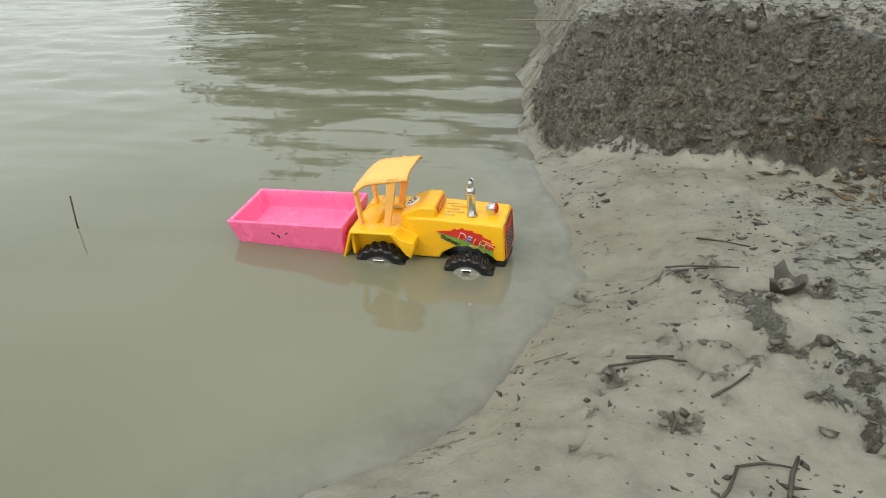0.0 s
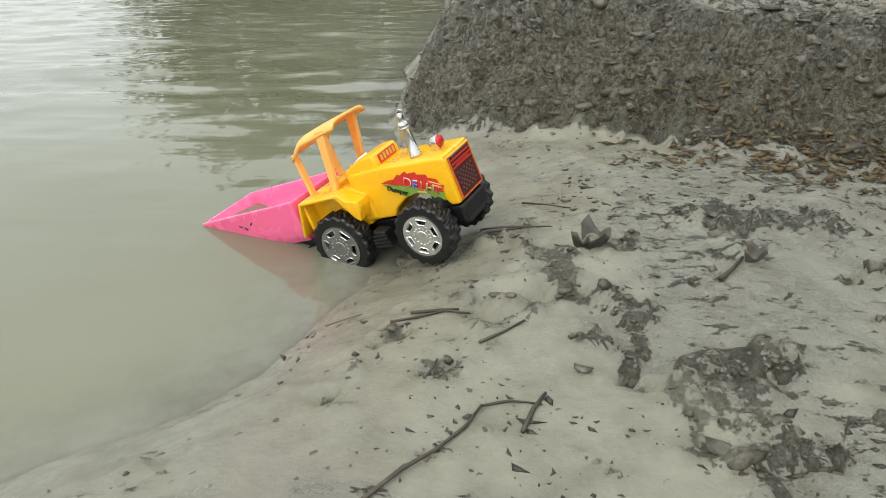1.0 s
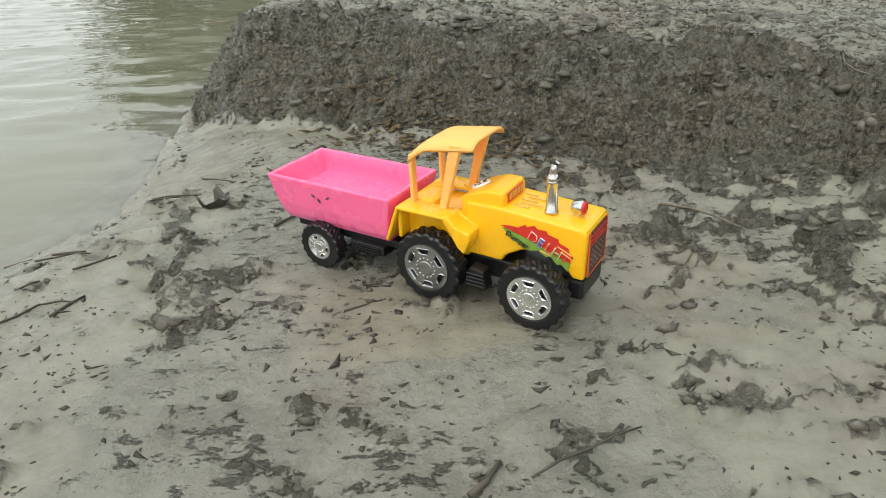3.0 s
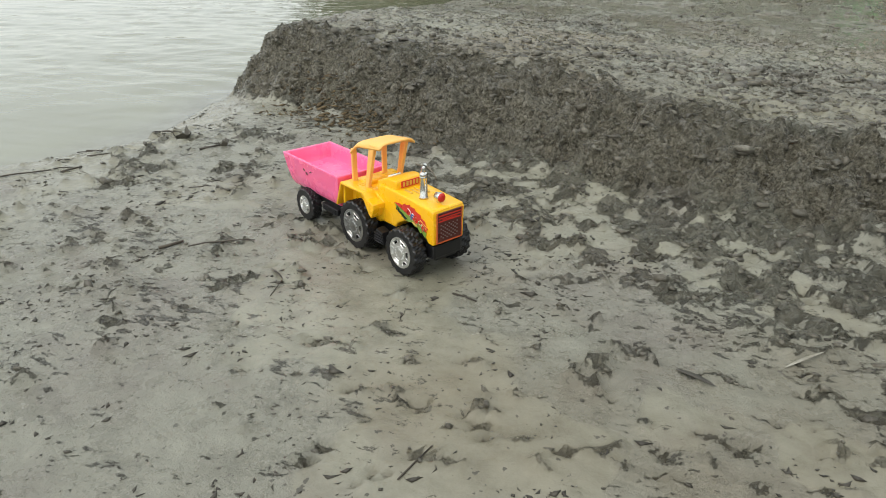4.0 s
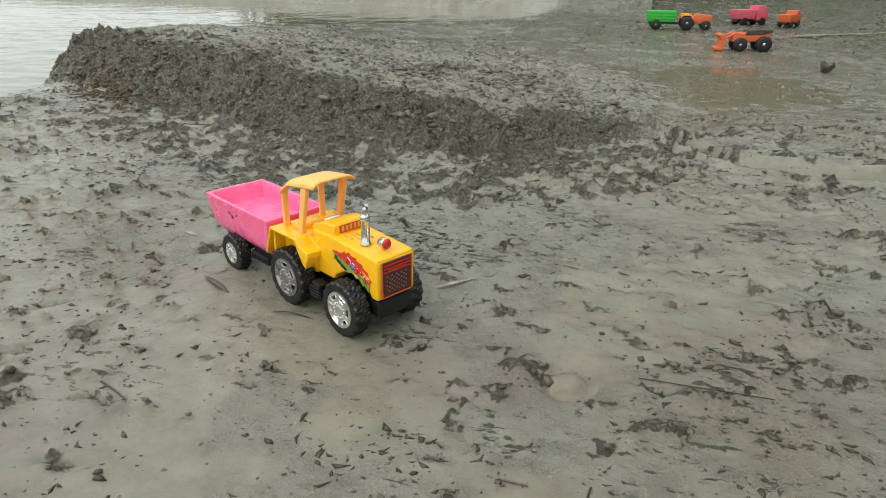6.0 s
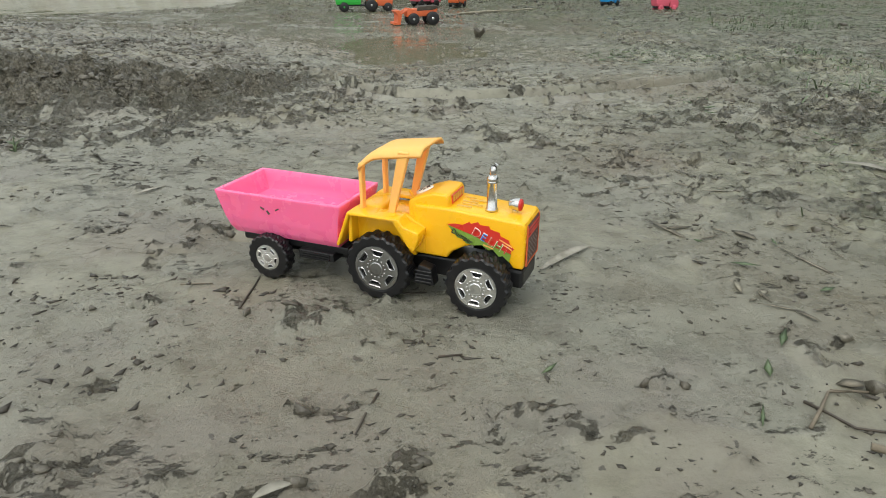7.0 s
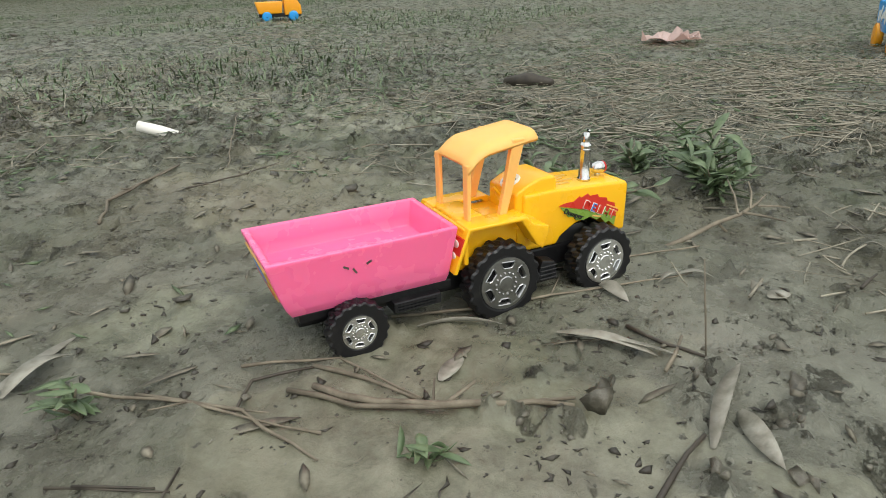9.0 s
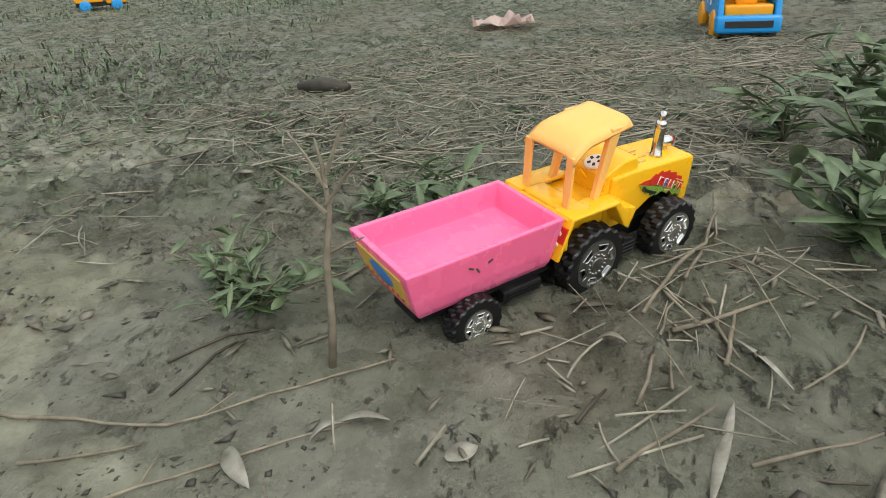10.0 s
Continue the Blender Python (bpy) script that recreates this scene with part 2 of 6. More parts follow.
# ---- mesh helpers ----
def part(name, bm, material, parent=None, label="", smooth=False):
    me = bpy.data.meshes.new(name)
    bm.to_mesh(me)
    bm.free()
    for mat in material if isinstance(material, (list, tuple)) else (material,):
        me.materials.append(mat)
    if smooth:
        me.shade_smooth()
    ob = new(name, me)
    if parent is not None:
        ob.parent = parent
    if label:
        tagged(ob, label)
    return ob


def from_arrays(name, verts, faces, material, smooth=False):
    me = bpy.data.meshes.new(name)
    verts, faces = np.asarray(verts, np.float32), np.asarray(faces, np.int32)
    k = faces.shape[1]
    me.vertices.add(len(verts))
    me.vertices.foreach_set("co", verts.ravel())
    me.loops.add(faces.size)
    me.loops.foreach_set("vertex_index", faces.ravel())
    me.polygons.add(len(faces))
    me.polygons.foreach_set("loop_start", np.arange(0, faces.size, k, dtype=np.int32))
    me.polygons.foreach_set("loop_total", np.full(len(faces), k, np.int32))
    me.update(calc_edges=True)
    me.materials.append(material)
    if smooth:
        me.shade_smooth()
    return new(name, me)


def box(bm, x0, x1, y0, y1, z0, z1, bevel=0.0, seg=2):
    r = bmesh.ops.create_cube(bm, size=1.0, matrix=Matrix.LocRotScale(((x0 + x1) / 2, (y0 + y1) / 2, (z0 + z1) / 2), None, (x1 - x0, y1 - y0, z1 - z0)))
    if bevel:
        es = {e for v in r["verts"] for e in v.link_edges}
        bmesh.ops.bevel(bm, geom=list(es), offset=bevel, segments=seg, profile=0.6, affect="EDGES")


def prism(bm, outline, y0, y1, bevel=0.0, seg=2):
    """An outline in x and z, drawn out from y0 to y1."""
    a = [bm.verts.new((x, y0, z)) for x, z in outline]
    b = [bm.verts.new((x, y1, z)) for x, z in outline]
    fs = [bm.faces.new(a), bm.faces.new(b[::-1])]
    k = len(a)
    fs += [bm.faces.new((a[i], b[i], b[(i + 1) % k], a[(i + 1) % k])) for i in range(k)]
    bmesh.ops.recalc_face_normals(bm, faces=fs)
    if bevel:
        bmesh.ops.bevel(bm, geom=list({e for f in fs for e in f.edges}), offset=bevel, segments=seg, profile=0.6, affect="EDGES")


def lathe(bm, profile, steps=28, axis="Y"):
    """A closed profile of (radius, along) turned about an axis."""
    rings = []
    for i in range(steps):
        a = 2 * math.pi * i / steps
        c, s = math.cos(a), math.sin(a)
        rings.append([bm.verts.new((r * c, h, r * s) if axis == "Y" else (r * c, r * s, h) if axis == "Z" else (h, r * c, r * s)) for r, h in profile])
    fs = []
    for i in range(steps):
        p, q = rings[i], rings[(i + 1) % steps]
        fs += [bm.faces.new((p[j], p[j + 1], q[j + 1], q[j])) for j in range(len(profile) - 1)]
    fs += [bm.faces.new([r[0] for r in rings]), bm.faces.new([r[-1] for r in rings])]
    bmesh.ops.recalc_face_normals(bm, faces=fs)


def rod(bm, pts, radii, sides=6):
    """A tapered round stick through points."""
    rings = []
    pts = [Vector(p) for p in pts]
    for i, p in enumerate(pts):
        d = (pts[min(i + 1, len(pts) - 1)] - pts[max(i - 1, 0)]).normalized()
        u = d.cross(Vector((0, 0, 1)) if abs(d.z) < 0.9 else Vector((1, 0, 0))).normalized()
        w = d.cross(u)
        r = radii[i] if isinstance(radii, (list, tuple)) else radii
        rings.append([bm.verts.new(p + r * (math.cos(2 * math.pi * k / sides) * u + math.sin(2 * math.pi * k / sides) * w)) for k in range(sides)])
    fs = [bm.faces.new((a[k], a[(k + 1) % sides], b[(k + 1) % sides], b[k])) for a, b in zip(rings, rings[1:]) for k in range(sides)]
    fs += [bm.faces.new(rings[0]), bm.faces.new(rings[-1][::-1])]
    bmesh.ops.recalc_face_normals(bm, faces=fs)


# ---- the ground ----
WATER = -0.042


def lattice(ix, iy, seed):
    h = (ix.astype(np.int64) * 374761393 + iy.astype(np.int64) * 668265263 + seed * 982451653) & 0x7FFFFFFF
    h = ((h ^ (h >> 13)) * 1274126177) & 0x7FFFFFFF
    return ((h ^ (h >> 16)) & 0xFFFF) / 65535.0


def value_noise(x, y, seed):
    ix, iy = np.floor(x), np.floor(y)
    fx, fy = x - ix, y - iy
    fx, fy = fx * fx * (3 - 2 * fx), fy * fy * (3 - 2 * fy)
    a, b, c, d = lattice(ix, iy, seed), lattice(ix + 1, iy, seed), lattice(ix, iy + 1, seed), lattice(ix + 1, iy + 1, seed)
    return (a * (1 - fx) + b * fx) * (1 - fy) + (c * (1 - fx) + d * fx) * fy


def fractal(x, y, freq, octaves, seed):
    s, amp, tot = 0.0, 1.0, 0.0
    for o in range(octaves):
        q = 0.6 * o
        c, k = math.cos(q), math.sin(q)
        s = s + amp * value_noise((x * c - y * k) * freq * 2 ** o + 17.3 * o, (x * k + y * c) * freq * 2 ** o - 9.1 * o, seed + o)
        tot += amp
        amp *= 0.55
    return s / tot


def cells(x, y, size, seed):
    """Rounded lumps with creases between them, 0 to 1."""
    u, w = x / size, y / size
    iu, iw = np.floor(u), np.floor(w)
    best = np.full(np.shape(x), 9.0)
    for du in (-1, 0, 1):
        for dw in (-1, 0, 1):
            a, b = iu + du, iw + dw
            px, py = a + lattice(a, b, seed), b + lattice(a, b, seed + 7)
            best = np.minimum(best, (u - px) ** 2 + (w - py) ** 2)
    return np.clip(1 - np.sqrt(best), 0, 1)


def step(a, b, v):
    t = np.clip((v - a) / (b - a), 0, 1)
    return t * t * (3 - 2 * t)


SHORE_Y = (-60, -2, 0.4, 1.0, 1.22, 1.316, 1.37, 1.43, 1.52, 1.6, 1.75, 1.9, 2.15, 2.5, 2.8, 3.3, 3.9, 4.2, 4.6, 5.5, 6.3, 7.2, 60)
SHORE_X = (-6, -2, -0.75, -0.25, -0.1, 0.0, 0.055, 0.09, 0.125, 0.145, 0.14, 0.1, 0.07, 0.065, 0.08, 0.08, 0.0, 0.1, 0.4, 0.9, 1.1, 1.4, 3.0)
FOOT_X = (-3, 0.1, 0.216, 0.315, 0.4, 0.5, 0.69, 0.95, 1.1, 1.3, 1.5, 1.65, 1.8, 2.0, 2.2, 2.6)
FOOT_Y = (2.6, 1.9, 1.85, 1.8, 1.765, 1.725, 1.64, 1.54, 1.45, 1.36, 1.3, 1.3, 1.38, 1.5, 1.75, 2.3)


def wet_lane(x, y):
    """The churned lane of standing water that curves past the end of the bank, 0 to 1."""
    off = y - np.interp(x, (1.8, 2.1, 2.35, 2.65, 3.05), (1.85, 1.68, 1.5, 1.4, 1.22))
    return np.exp(-(off / 0.15) ** 4) * step(1.75, 2.0, x) * step(3.3, 2.9, x) * step(0.34, 0.58, fractal(x, y * 1.5, 8, 4, 67))


def ground_parts(x, y):
    """Height, how crumbly and how weedy the ground is."""
    wob = 0.05 * (fractal(x, y, 5, 3, 3) - 0.5)
    s = 0.85 * (x - np.interp(y, SHORE_Y, SHORE_X)) + wob
    z = np.interp(s, (-3, -0.5, -0.1, 0.0, 0.07, 0.16, 0.3), (-0.6, -0.25, -0.085, -0.04, -0.017, -0.002, 0.0))
    far_shore = step(6.3, 7.5, y + 0.15 * x * (x < 0) + wob * 6)
    z = np.where(y > 5.9, z + far_shore * np.clip(0.15 - z, 0, 1) * (x < 2.0), z)
    b = y - np.interp(x, FOOT_X, FOOT_Y) + 0.9 * wob
    high = np.interp(x, (0.1, 0.5, 0.9, 1.2, 1.5, 1.75, 2.1), (0.138, 0.132, 0.11, 0.094, 0.075, 0.05, 0.0))
    wide = np.interp(x, (0.1, 0.35, 0.7, 1.2, 2.2), (0.12, 0.16, 0.2, 0.24, 0.32))
    face = (0.72 * step(0.0, 1.0, b / wide) + 0.28 * step(0.06, 0.34, b)) * step(-0.02, 0.1, s)
    back = np.interp(b, (0.0, 0.6, 1.6, 2.6), (1.0, 0.95, 0.35, 0.0))
    bank = high * face * back
    on_face = np.clip(bank / 0.02, 0, 1) * (1 - 0.72 * step(0.2, 0.42, b + 0.25 * (fractal(x, y, 7, 3, 48) - 0.5))) * (b > -0.02)
    crumb = on_face
    spots = fractal(x, y, 34, 5, 40)
    for cx, cy, rx, ry, k in ((0.38, 1.34, 0.07, 0.09, 0.8), (0.32, 1.47, 0.07, 0.1, 0.9), (0.24, 1.56, 0.09, 0.05, 0.85), (0.2, 1.38, 0.06, 0.07, 0.8), (0.45, 1.58, 0.12, 0.06, 0.85), (1.75, 1.42, 0.25, 0.12, 0.9), (2.35, 1.12, 0.18, 0.1, 0.9), (2.05, 1.27, 0.14, 0.05, 0.6),
                              (3.15, 1.25, 0.5, 0.3, 1.0), (3.4, 0.72, 0.3, 0.22, 0.8), (2.95, 1.0, 0.25, 0.1, 0.7), (0.62, 1.02, 0.12, 0.04, 0.4), (2.02, 0.5, 0.04, 0.03, 0.7),
                              (1.2, 1.36, 0.25, 0.05, 0.5), (1.15, 2.7, 0.7, 0.25, 0.6), (4.1, 0.9, 0.5, 0.3, 0.7), (3.1, 0.35, 0.2, 0.08, 0.5)):
        d = ((x - cx) / rx) ** 2 + ((y - cy) / ry) ** 2
        crumb = np.maximum(crumb, 0.76 * k * step(0.42, 0.6, 0.28 * np.exp(-0.8 * d) + (spots - 0.5) * 1.1 + 0.3 * np.exp(-0.4 * d)))
    # crumbs that have slid down and lie thick before the foot of the bank
    apron = step(-0.28, -0.02, b) * step(0.22, 0.06, b) * step(0.55, 0.9, x) * step(2.3, 1.9, x)
    crumb = np.maximum(crumb, 0.74 * step(0.5, 0.6, spots + 0.17 * apron - 0.05) * step(0.02, 0.2, apron))
    small = fractal(x * 0.8, y * 1.25, 42, 4, 60) + 0.4 * (fractal(x, y, 3.5, 2, 61) - 0.5)
    crumb = np.maximum(crumb, 0.64 * step(0.69, 0.75, small) * step(-0.02, 0.1, s))
    lump = fractal(x, y, 34, 4, 80)
    knob = fractal(x, y, 85, 3, 95)
    land = step(-0.06, 0.1, s)
    z = z + bank + on_face * (0.055 * (fractal(x, y, 8, 3, 44) - 0.5) + 0.022 * (np.abs(2 * fractal(x, y, 15, 3, 45) - 1) - 0.25)) + 0.012 * (fractal(x, y, 2.2, 2, 7) - 0.5) * land
    z = z + crumb * (0.034 * (lump - 0.5) + 0.012 * (knob - 0.5) + on_face * 0.05 * (cells(x + 0.05 * lump, y + 0.05 * knob, 0.065, 9) - 0.55) + 0.026 * (cells(x + 0.03 * lump, y + 0.03 * knob, 0.036, 5) - 0.5) + 0.013 * (cells(x, y + 0.02 * lump, 0.02, 6) - 0.5)) + (1 - crumb) * (0.008 * (fractal(x, y, 18, 4, 30) - 0.5) + 0.005 * np.maximum(fractal(x, y, 60, 2, 35) - 0.55, 0))
    # the ruts that curve past the end of the bank
    for off in (0.0, 0.07):
        rut = np.abs(y - np.interp(x, (1.95, 2.05, 2.16, 2.34, 2.6, 3.0, 4.0), (1.95, 1.65, 1.5, 1.48, 1.52, 1.7, 2.3)) - off)
        z = z - 0.02 * np.exp(-(rut / 0.016) ** 2) * step(1.95, 2.05, x) * step(4.2, 3.0, x)
        z = z + 0.01 * np.exp(-((rut - 0.035) / 0.016) ** 2) * step(1.95, 2.05, x) * step(4.2, 3.0, x)
    # a ring-shaped print in the mud, and a shallow pool beyond the bank
    for px, py in ((1.93, 0.72), (0.25, 1.45)):
        d = np.hypot(x - px, y - py)
        z = z - 0.012 * np.exp(-((d - 0.022) / 0.008) ** 2)
    pool = np.exp(-((x - 2.22) / 0.4) ** 2 - ((y - 2.65) / 0.6) ** 2)
    z = z - (0.02 + 0.03 * (fractal(x, y, 5, 3, 19) - 0.45)) * pool
    weedy = step(2.35, 3.65, x + 1.6 * (fractal(x, y, 1.7, 3, 21) - 0.5)) * (0.35 + 0.65 * fractal(x, y, 6, 3, 33))
    weedy = weedy * (1 - 0.9 * wet_lane(x, y))
    weedy = np.clip(weedy + 0.4 * step(3.0, 5.0, y) * (x > 1.2), 0, 1)
    z = z + (0.014 * (fractal(x, y, 9, 3, 50) - 0.5) + 0.03 * (fractal(x, y, 34, 3, 52) - 0.5) + 0.014 * (cells(x + 0.02 * lump, y, 0.03, 8) - 0.5)) * weedy
    return z, np.clip(crumb, 0, 1), weedy


def ground_z(x, y):
    return float(ground_parts(np.array([x], float), np.array([y], float))[0][0])


def axis_steps(lo, hi, fine, far, growth=1.16):
    """Even steps from lo to hi, then wider and wider ones out to far on both sides."""
    core = list(np.arange(lo, hi + fine / 2, fine))
    left, right, d = [lo], [hi], fine
    while right[-1] < far:
        d *= growth
        right.append(right[-1] + d)
    d = fine
    while left[-1] > -far:
        d *= 1.12
        left.append(left[-1] - d)
    return np.array(left[:0:-1] + core + right[1:])


def build_ground():
    xs, ys = axis_steps(-0.1, 3.75, 0.0058, 900, 1.05), axis_steps(-0.42, 2.5, 0.0058, 900, 1.05)
    gx, gy = np.meshgrid(xs, ys, indexing="ij")
    z, crumb, weedy = ground_parts(gx.ravel(), gy.ravel())
    verts = np.stack([gx.ravel(), gy.ravel(), z], 1)
    i = np.arange(len(xs) * len(ys)).reshape(len(xs), len(ys))
    faces = np.stack([i[:-1, :-1].ravel(), i[1:, :-1].ravel(), i[1:, 1:].ravel(), i[:-1, 1:].ravel()], 1)
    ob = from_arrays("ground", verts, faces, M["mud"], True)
    # smooth mud grows paler toward the pond, sky sheen included in the tone
    shore_tone = step(2.7, 0.9, gx.ravel() + 0.5 * (fractal(gx.ravel(), gy.ravel(), 3, 3, 91) - 0.5)) * (1 - crumb) * (z < 0.03)
    fx, fy = gx.ravel(), gy.ravel()
    wet = step(0.5, 0.6, fractal(fx, fy, 4.5, 4, 66)) * step(3.9, 3.5, fx)
    wet = np.maximum(wet, wet_lane(fx, fy))
    wet = np.maximum(wet, step(1.9, 2.3, fy) * step(0.44, 0.58, fractal(fx, fy, 7, 4, 68)) * step(3.4, 2.6, fx))
    wet = np.maximum(wet, np.exp(-((fx - 2.2) / 0.6) ** 2 - ((fy - 2.6) / 0.7) ** 2))
    wet = np.maximum(wet, step(0.0, -0.02, z)) * (1 - crumb)
    for key, vals in (("clod", crumb), ("weedy", weedy), ("shore_tone", shore_tone), ("wet", wet)):
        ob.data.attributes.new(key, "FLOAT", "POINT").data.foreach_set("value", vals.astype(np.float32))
    tagged(ob, "grey wet mud flat with a crumbling bank beside the pond", "mud ground", kind="structure")


def build_water():
    xs, ys = axis_steps(-1.5, 0.6, 0.02, 300, 1.12), axis_steps(0.9, 4.5, 0.02, 300, 1.12)
    xs, ys = xs[xs < 3], ys[(ys > -40)]
    gx, gy = np.meshgrid(xs, ys, indexing="ij")
    x, y = gx.ravel(), gy.ravel()
    calm = 1 - np.exp(-((x + 0.1) / 0.5) ** 2 - ((y - 1.45) / 0.35) ** 2)
    wave = 0.25 * np.sin(58 * y + 15 * x + 26 * fractal(x, y, 1.8, 2, 5)) + 4.6 * (fractal(x * 0.75, y * 1.35, 8, 4, 12) - 0.5)
    d = np.hypot(x - 0.02, y - 1.63)
    rings = 0.5 * np.sin(95 * d) * np.exp(-((d - 0.12) / 0.12) ** 2)
    z = WATER + 0.0026 * wave * (0.12 + 0.88 * calm) * step(0.3, 1.3, y - 1.1 + 0.3 * fractal(x, y, 2, 2, 9)) * np.exp(-np.maximum(np.hypot(x, y) - 8, 0) / 10) + 0.0007 * rings
    i = np.arange(len(xs) * len(ys)).reshape(len(xs), len(ys))
    faces = np.stack([i[:-1, :-1].ravel(), i[1:, :-1].ravel(), i[1:, 1:].ravel(), i[:-1, 1:].ravel()], 1)
    ob = from_arrays("water", np.stack([x, y, z], 1), faces, M["water"], True)
    ob.data.attributes.new("depth", "FLOAT", "POINT").data.foreach_set("value", (WATER - ground_parts(x, y)[0]).astype(np.float32))
    tagged(ob, "murky olive pond water with light ripples", "pond", kind="structure")
    bm = bmesh.new()
    bmesh.ops.create_circle(bm, cap_ends=True, segments=40, radius=1.0, matrix=Matrix.Translation((2.22, 2.65, -0.012)) @ Matrix.Diagonal((0.85, 1.2, 1, 1)))
    tagged(part("puddle_water", bm, M["pool"]), "shallow brown puddle lying on the mud", "puddle", kind="structure")


def clod_shape(rng):
    """A small broken lump as vertices and triangles."""
    t = (1 + 5 ** 0.5) / 2
    v = np.array([(-1, t, 0), (1, t, 0), (-1, -t, 0), (1, -t, 0), (0, -1, t), (0, 1, t), (0, -1, -t), (0, 1, -t), (t, 0, -1), (t, 0, 1), (-t, 0, -1), (-t, 0, 1)]) / 1.9
    f = np.array([(0, 11, 5), (0, 5, 1), (0, 1, 7), (0, 7, 10), (0, 10, 11), (1, 5, 9), (5, 11, 4), (11, 10, 2), (10, 7, 6), (7, 1, 8),
                  (3, 9, 4), (3, 4, 2), (3, 2, 6), (3, 6, 8), (3, 8, 9), (4, 9, 5), (2, 4, 11), (6, 2, 10), (8, 6, 7), (9, 8, 1)])
    v = v * rng.uniform(0.3, 1.5, (12, 1)) * rng.uniform(0.45, 1.3, 3)
    a = rng.uniform(0, 6.28)
    return v @ np.array([(math.cos(a), -math.sin(a), 0), (math.sin(a), math.cos(a), 0), (0, 0, 1)]), f


def build_clods():
    rng = np.random.default_rng(4)
    shapes = [clod_shape(rng) for _ in range(24)]
    n = 240000
    x, y = rng.uniform(-0.05, 4.6, n), rng.uniform(-0.4, 3.4, n)
    z, crumb, weedy = ground_parts(x, y)
    keep = (rng.random(n) < np.where(crumb < 0.8, 0.75 * crumb, 0.3) * (crumb > 0.05) + 0.006 + 0.09 * weedy) & (z > WATER - 0.004)
    x, y, z, crumb = x[keep], y[keep], z[keep], crumb[keep]
    size = rng.gamma(1.1, 0.0016, len(x)) * (0.45 + 0.75 * crumb) + 0.001
    verts, faces, at = [], [], 0
    for k in range(len(x)):
        v, f = shapes[k % 24]
        verts.append(v * min(size[k], 0.0095) * (1.2, 0.9, 0.75) + (x[k], y[k], z[k] - 0.2 * size[k]))
        faces.append(f + at)
        at += 12
    ob = from_arrays("mud_crumbs", np.concatenate(verts), np.concatenate(faces), M["clod"], False)
    tagged(ob, "dark crumbs and clods of mud strewn over bank", "mud clods", kind="stuff")


build_ground()
build_water()

build_clods()

# ---- the toy tractor with its tipping trailer ----
def lettering(name, text, size, m, material, parent, depth=0.0004):
    cu = bpy.data.curves.new(name, "FONT")
    cu.body, cu.size, cu.extrude, cu.align_x, cu.align_y = text, size, depth, "CENTER", "CENTER"
    tmp = bpy.data.objects.new(name, cu)
    me = bpy.data.meshes.new_from_object(tmp)
    bpy.data.objects.remove(tmp)
    me.materials.clear()
    me.materials.append(material)
    ob = new(name, me)
    ob.parent = parent
    ob.matrix_local = m
    return ob


def plate(bm, outline, y, thick=0.0006):
    """A thin sticker on a side wall, outline in x and z."""
    prism(bm, outline, y, y + (thick if y > 0 else -thick))


def build_wheel(radius, width, rim, parent, spot, side, dull=False):
    """A chunky ridged tyre with a spoked disc; side -1 or 1 is its outer face."""
    hub = part("wheel", *tyre_and(radius, width, rim, side), M["tyre"], parent, smooth=False)
    hub.location = spot
    bm = bmesh.new()
    o = side * width / 2
    lathe(bm, [(rim * 1.02, o * 0.55), (rim * 1.02, o * 1.02), (rim * 0.88, o * 1.04), (rim * 0.84, o * 0.9), (rim * 0.8, o * 0.7), (rim * 0.8, o * 0.6)], 30)
    for k in range(6):
        a = 2 * math.pi * k / 6
        c, s = math.cos(a), math.sin(a)
        pts = [(0.4, -0.2), (0.9, -0.15), (0.9, 0.15), (0.4, 0.2)]
        f = [bm.verts.new((rim * (u * c - w * s), o * 1.03, rim * (u * s + w * c))) for u, w in pts]
        g = [bm.verts.new((rim * (u * c - w * s), o * 0.85, rim * (u * s + w * c))) for u, w in pts]
        fs = [bm.faces.new(f), bm.faces.new(g[::-1])] + [bm.faces.new((f[i], g[i], g[(i + 1) % 4], f[(i + 1) % 4])) for i in range(4)]
        bmesh.ops.recalc_face_normals(bm, faces=fs)
    lathe(bm, [(rim * 0.58, o * 0.8), (rim * 0.58, o * 1.035), (rim * 0.3, o * 1.04), (rim * 0.26, o * 1.09), (0.0004, o * 1.1)], 24)
    for k in range(14):
        a = 2 * math.pi * k / 14
        bmesh.ops.create_icosphere(bm, subdivisions=1, radius=rim * 0.055, matrix=Matrix.Translation((rim * 0.42 * math.cos(a), o * 1.05, rim * 0.42 * math.sin(a))))
    for k in range(6):
        a = 2 * math.pi * (k + 0.5) / 6
        ring = [(0.6, -0.15), (0.68, -0.24), (0.85, -0.27), (0.85, 0.27), (0.68, 0.24), (0.6, 0.15)]
        pts = [(rim * (u * math.cos(a) - w * math.sin(a)), o * 1.05, rim * (u * math.sin(a) + w * math.cos(a))) for u, w in ring]
        rod(bm, pts + pts[:1], rim * 0.028, 4)
    part("rim", bm, M["dull"] if dull else M["silver"], hub, "silver star-shaped wheel disc" if not dull else "dull grey star-shaped wheel disc")
    bm = bmesh.new()
    lathe(bm, [(rim * 0.95, o * 0.5), (rim * 0.95, o * 0.72), (0.0004, o * 0.72), (0.0004, o * 0.5)], 24)
    part("disc_back", bm, M["black"], hub)
    return hub


